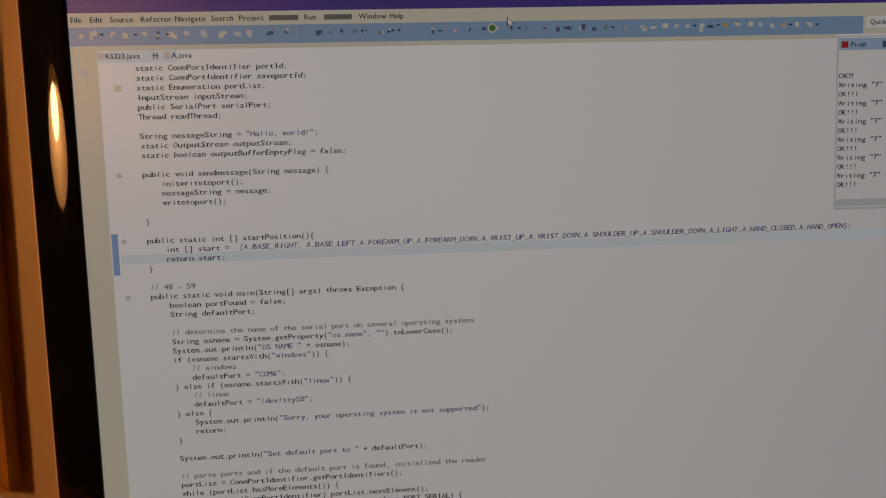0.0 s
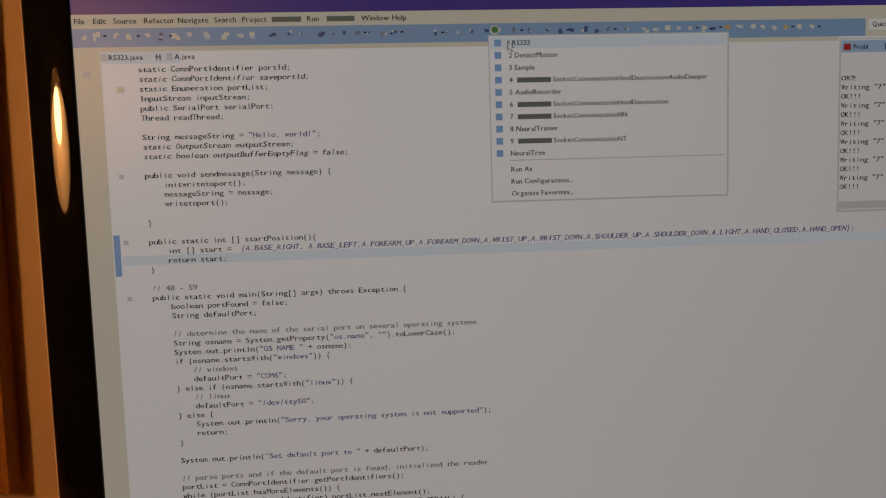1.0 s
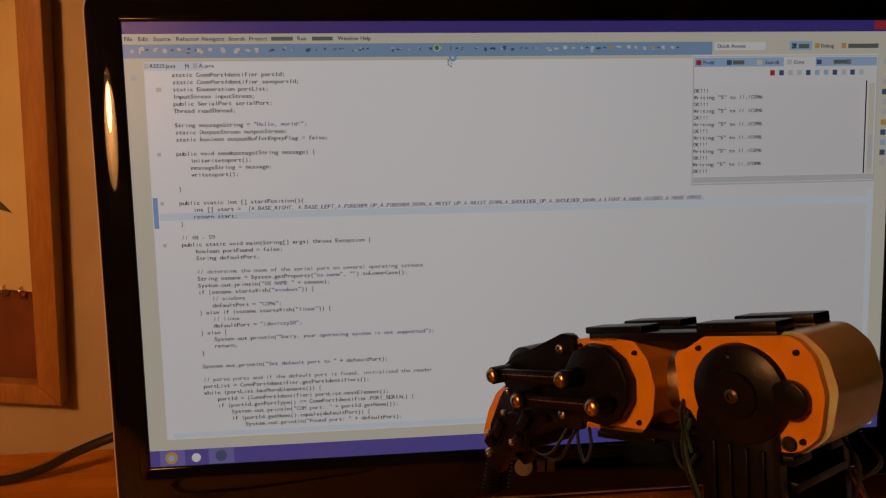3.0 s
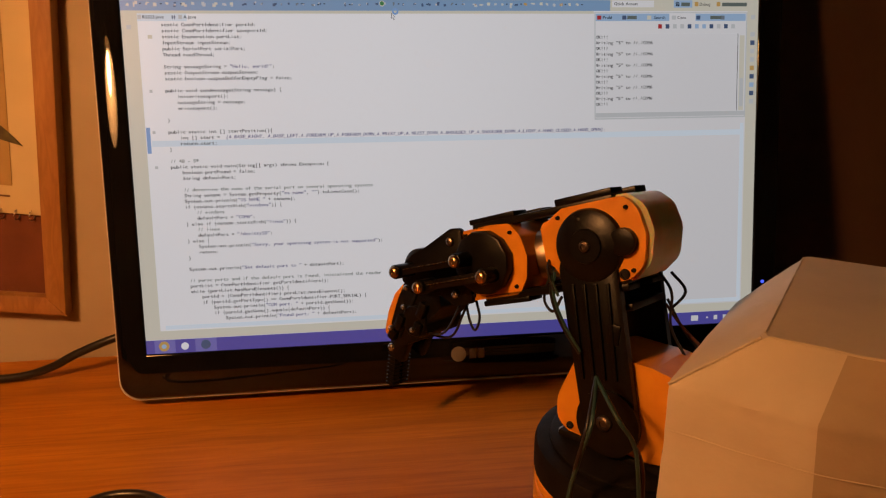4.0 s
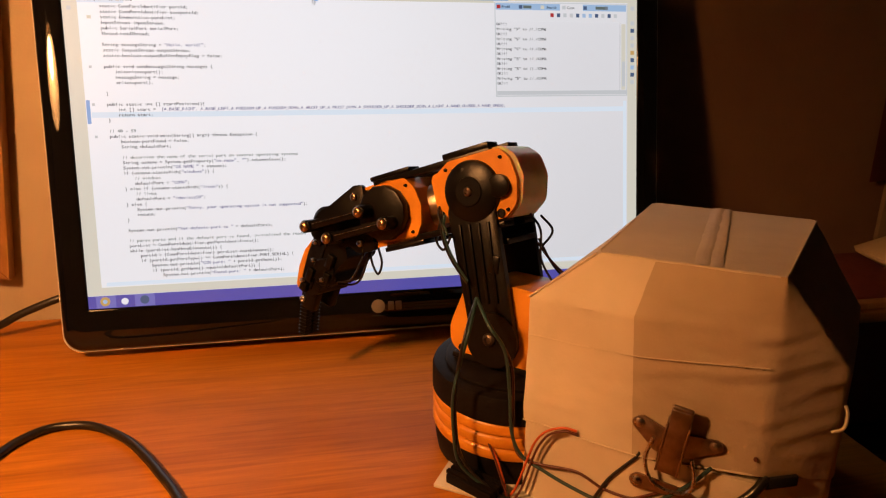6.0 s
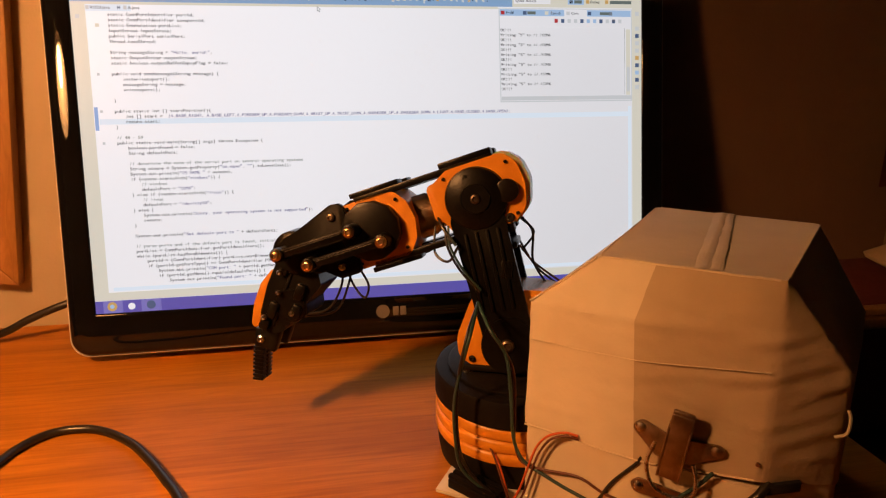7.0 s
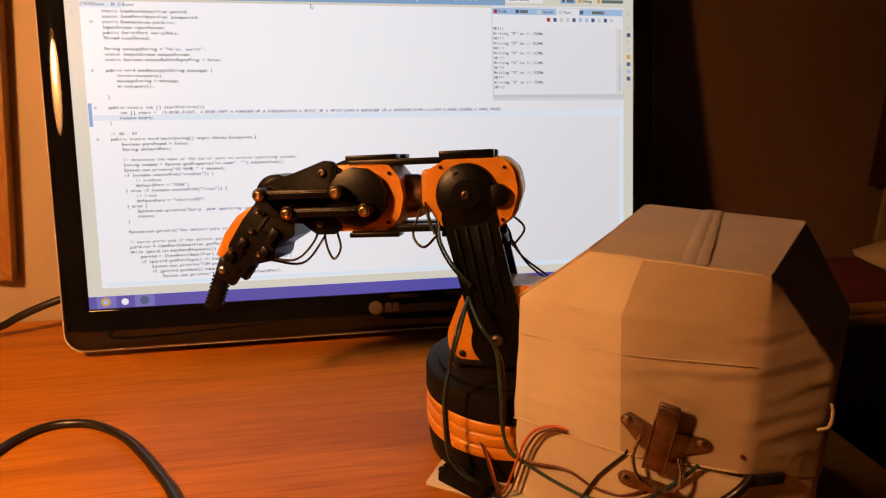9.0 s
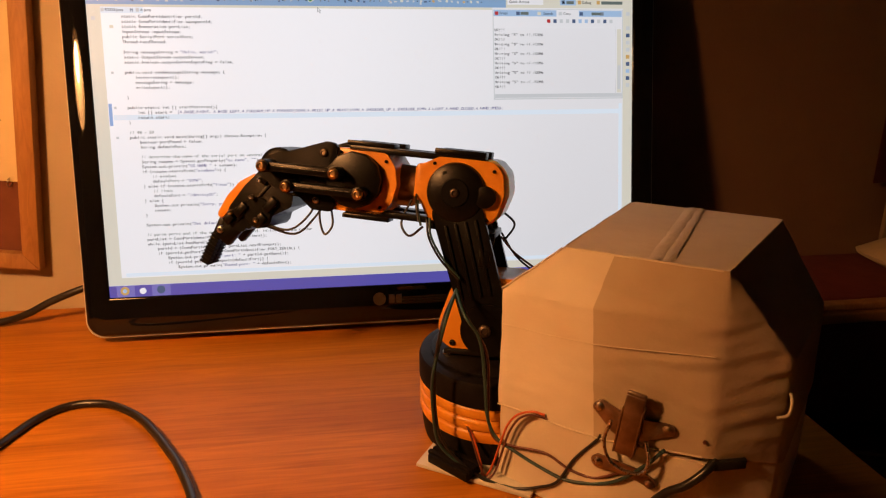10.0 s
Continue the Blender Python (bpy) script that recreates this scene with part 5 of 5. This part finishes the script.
def build_wires():
    top = (0.3022, -0.2219, 0.1266)
    cable("teal_wire", [top, (0.2909, -0.2501, 0.1177), (0.2857, -0.2487, 0.0942), (0.2820, -0.2476, 0.0716), (0.2826, -0.2478, 0.0472), (0.2866, -0.2493, 0.0237), (0.3023, -0.2560, 0.0091), (0.3198, -0.2674, 0.0026), (0.3344, -0.2772, 0.0027)], 0.00115, TEAL, "thin teal wire hanging beside the robot arm")
    cable("teal_wire", [top, (0.3025, -0.2521, 0.1208), (0.3123, -0.2548, 0.1042), (0.3159, -0.2567, 0.0768), (0.3180, -0.2582, 0.0484), (0.3234, -0.2635, 0.0347), (0.3332, -0.2729, 0.0299), (0.3469, -0.2854, 0.0251), (0.3605, -0.2989, 0.0233), (0.3742, -0.3115, 0.0283), (0.3848, -0.3224, 0.0372), (0.3964, -0.3334, 0.0549), (0.4031, -0.3398, 0.0687)], 0.00115, TEAL, "thin teal wire hanging in front of the paper box")
    cable("black_wire", [top, (0.3054, -0.2520, 0.1169), (0.3172, -0.2541, 0.0944), (0.3193, -0.2551, 0.0650), (0.3190, -0.2577, 0.0455), (0.3225, -0.2630, 0.0337), (0.3332, -0.2729, 0.0333), (0.3497, -0.2882, 0.0369), (0.3624, -0.3008, 0.0321), (0.3751, -0.3125, 0.0332), (0.3867, -0.3234, 0.0440)], 0.0009, BROWN, "thin brown wire hanging in front of the paper box")
    cable("black_wire", [top, (0.2889, -0.2493, 0.1158), (0.2838, -0.2472, 0.0805), (0.2846, -0.2472, 0.0442), (0.2895, -0.2501, 0.0247), (0.3022, -0.2570, 0.0111), (0.3179, -0.2675, 0.0029), (0.3344, -0.2772, 0.0030), (0.3480, -0.2861, 0.0094), (0.3567, -0.2952, 0.0193), (0.3643, -0.3027, 0.0409), (0.3740, -0.3128, 0.0606), (0.3759, -0.3128, 0.0665)], 0.00105, BLACK_WIRE, "thin black wire looping in front of the box")
    cable("orange_wire", [(0.3009, -0.2330, 0.0365), (0.3088, -0.2476, 0.0307), (0.3139, -0.2584, 0.0131), (0.3159, -0.2601, 0.0029), (0.3207, -0.2628, 0.0102), (0.3264, -0.2685, 0.0377), (0.3292, -0.2714, 0.0495), (0.3340, -0.2759, 0.0588), (0.3418, -0.2823, 0.0643), (0.3486, -0.2872, 0.0643)], 0.0008, ORANGE, "thin orange wire curling into the box seam")
    cable("brown_wire", [(0.2970, -0.2314, 0.0423), (0.3068, -0.2459, 0.0336), (0.3134, -0.2603, 0.0111), (0.3173, -0.2638, 0.0029), (0.3231, -0.2655, 0.0102), (0.3283, -0.2703, 0.0367), (0.3310, -0.2731, 0.0475), (0.3355, -0.2768, 0.0569), (0.3423, -0.2832, 0.0625), (0.3491, -0.2876, 0.0623)], 0.0008, BROWN, "thin brown wire curling into the box seam")
    cable("thick_cable", [(0.3736, -0.3458, 0.0058), (0.3870, -0.3398, 0.0176), (0.3966, -0.3387, 0.0294), (0.4053, -0.3432, 0.0422), (0.4130, -0.3496, 0.0511), (0.4217, -0.3521, 0.0605), (0.4293, -0.3501, 0.0669)], 0.0026, CABLE, "thick black cable running into the box", "cable")
    cable("desk_cable", [(-0.100, -0.420, 0.0032), (-0.062, -0.270, 0.0032), (-0.045, -0.212, 0.0032), (-0.032, -0.175, 0.0032), (-0.020, -0.142, 0.0032), (-0.003, -0.124, 0.0032), (0.018, -0.1215, 0.0032), (0.037, -0.129, 0.0032), (0.060, -0.149, 0.0032), (0.079, -0.175, 0.0032), (0.093, -0.198, 0.0032), (0.105, -0.219, 0.0032), (0.123, -0.262, 0.0032), (0.137, -0.325, 0.0032), (0.142, -0.450, 0.0032)], 0.0032, CABLE, "thick black cable curving over the desk", "cable")
    cable("monitor_cable", [(0.05, 0.078, 0.060), (-0.004, 0.070, 0.048), (-0.049, 0.062, 0.037), (-0.081, 0.060, 0.025), (-0.104, 0.060, 0.0135), (-0.132, 0.060, 0.0055), (-0.18, 0.055, 0.0042), (-0.30, 0.02, 0.0042)], 0.0038, CABLE, "thick black cable leaving the monitor's back", "cable")
    cable("grey_wire", [(0.3579, -0.1693, 0.1093), (0.3859, -0.1448, 0.0850), (0.4102, -0.1390, 0.0656), (0.4249, -0.1428, 0.0314), (0.4299, -0.1330, 0.0040)], 0.0008, BROWN, "thin brown wire behind the robot arm")


build_wires()


# ---- dark corner beside the desk ----
def build_corner():
    chest = thing("side_chest", "low chest with a dark red cover and a pale rail", "chest", pose(1.12, -0.06, -0.74))
    bm = bmesh.new()
    add_box(bm, -0.510, 0.50, 0.026, 0.165, 0.0, 0.742, bevel=0.004)
    part("body", bm, DARK_WOOD, chest)
    bm = bmesh.new()
    add_box(bm, -0.510, 0.50, -0.34, 0.026, 0.0, 0.60, bevel=0.004)
    part("lower_step", bm, DARK_WOOD, chest, "dark wooden lower step")
    bm = bmesh.new()
    add_box(bm, -0.510, 0.50, 0.024, 0.165, 0.742, 0.762, bevel=0.004)
    part("top_cover", bm, RED_CLOTH, chest, "dark red cloth cover")
    bm = bmesh.new()
    add_box(bm, -0.510, 0.50, 0.018, 0.0255, 0.605, 0.735, bevel=0.002)
    part("front_panel", bm, RED_CLOTH, chest, "dark red front")
    bm = bmesh.new()
    for z0, z1, y in ((0.738, 0.7505, 0.006), (0.7515, 0.760, 0.010)):
        add_box(bm, -0.510, 0.50, y, 0.0235, z0, z1, bevel=0.0025)
    part("rail", bm, FRAME_WOOD, chest, "pale wooden rail")
    pouch = thing("pouch", "small pale cloth pouch with a dark strap and cord", "pouch", pose(0.90, -0.16, -0.14))
    bm = bmesh.new()
    add_lathe(bm, [(0.050, 0.0), (0.060, 0.010), (0.056, 0.026), (0.036, 0.038), (0.006, 0.042)], 28)
    for v in bm.verts:
        v.co.y *= 0.7
        v.co.z = max(0.0, v.co.z + 0.003 * noise.noise(v.co * 40))
    part("bag", bm, CREAM, pouch)
    bm = bmesh.new()
    add_tube(bm, [(-0.035, -0.030, 0.004), (-0.030, -0.022, 0.036), (0.005, 0.0, 0.052), (0.045, 0.010, 0.042), (0.062, 0.012, 0.004)], 0.005, 8)
    part("strap", bm, MATT_BLACK, pouch)
    bm = bmesh.new()
    add_tube(bm, [(-0.22, 0.09, 0.003), (-0.12, 0.045, 0.012), (-0.055, -0.03, 0.020), (0.01, -0.048, 0.012), (0.08, -0.055, 0.004)], 0.003, 6)
    part("cord", bm, DARK_WOOD, pouch)
    m = pose(0.905, -0.002, 0.014, 0, 15, 0)
    lamp = thing("cream_dish", "cream rounded dish leaning on the red cover", "dish", m)
    bm = bmesh.new()
    add_lathe(bm, [(0.030, 0.0), (0.085, 0.012), (0.088, 0.016), (0.060, 0.040), (0.020, 0.056), (0.004, 0.058)], 36)
    part("dish", bm, CREAM, lamp)


build_corner()


def build_hanging():
    hanging = thing("wall_hanging", "pale board and dark red cloth hung on the wall", "wall hanging", pose(1.02, 0.107, 0.0))
    bm = bmesh.new()
    add_box(bm, -0.100, 0.16, -0.007, 0.0, 0.024, 0.118, bevel=0.002)
    part("board", bm, BOARD, hanging, "pale cream board")
    bm = bmesh.new()
    xs = [-0.132 + 0.012 * k for k in range(26)]
    lower = [bm.verts.new((x, -0.010 - 0.003 * math.sin(k * 1.3), 0.116 + 0.002 * math.sin(k * 0.9))) for k, x in enumerate(xs)]
    upper = [bm.verts.new((x, -0.008, 0.34)) for x in xs]
    for k in range(25):
        bm.faces.new((lower[k], lower[k + 1], upper[k + 1], upper[k]))
    bmesh.ops.solidify(bm, geom=bm.faces[:], thickness=0.003)
    part("cloth", bm, RED_CLOTH, hanging, "dark red hanging cloth")


build_hanging()


# ---- the desk lamp that lights it all ----
def build_lamp():
    way = (AIM - LAMP).normalized()
    turn = (-way).to_track_quat("Z", "Y").to_matrix().to_4x4()
    lamp = thing("desk_lamp", "lit reading lamp with a pale translucent conical shade", "lamp", pose(LAMP.x - 0.16, LAMP.y - 0.05, 0))
    inv = Matrix.Translation((-(LAMP.x - 0.16), -(LAMP.y - 0.05), 0))
    bm = bmesh.new()
    add_lathe(bm, [(0.075, 0.0), (0.078, 0.006), (0.070, 0.016), (0.012, 0.020)], 40)
    part("base", bm, MATT_BLACK, lamp)
    bm = bmesh.new()
    neck = inv @ (LAMP - way * 0.098)
    add_tube(bm, [(0, 0, 0.016), (-0.01, 0, 0.20), (-0.02, 0, 0.42), tuple(neck + Vector((-0.05, -0.01, 0.06))), tuple(neck)], 0.006, 10)
    part("stem", bm, MATT_BLACK, lamp)
    bm = bmesh.new()
    prof = [(0.094, -0.110), (0.089, -0.070), (0.077, -0.020), (0.060, 0.025), (0.038, 0.060), (0.022, 0.078), (0.020, 0.098), (0.017, 0.098), (0.018, 0.076), (0.035, 0.057), (0.057, 0.023), (0.074, -0.021), (0.086, -0.070), (0.091, -0.110)]
    seg, rings = 40, []
    m = inv @ Matrix.Translation(LAMP) @ turn
    for r, z in prof:
        rings.append([bm.verts.new(m @ Vector((r * math.cos(2 * math.pi * k / seg), r * math.sin(2 * math.pi * k / seg), z))) for k in range(seg)])
    for a, b in zip(rings, rings[1:] + rings[:1]):
        for k in range(seg):
            bm.faces.new((a[k], a[(k + 1) % seg], b[(k + 1) % seg], b[k]))
    part("shade", bm, SHADE, lamp, "pale translucent conical shade")
    bm = bmesh.new()
    add_lathe(bm, [(0.010, 0.080), (0.013, 0.062), (0.020, 0.050), (0.022, 0.043), (0.017, 0.038), (0.004, 0.0355)], 28, m)
    part("bulb", bm, BULB, lamp, "lit warm bulb")


build_lamp()


for ob in list(bpy.data.objects):
    if ob.name.split(".")[0] in ("blue_code_text", "code_remark_text", "log_text", "menu_text", "menu_words"):
        tagged(ob, kind="stuff")


# ---- what moves ----
def motions():
    for ob, rows in moving:
        walk(ob, rows)


motions()
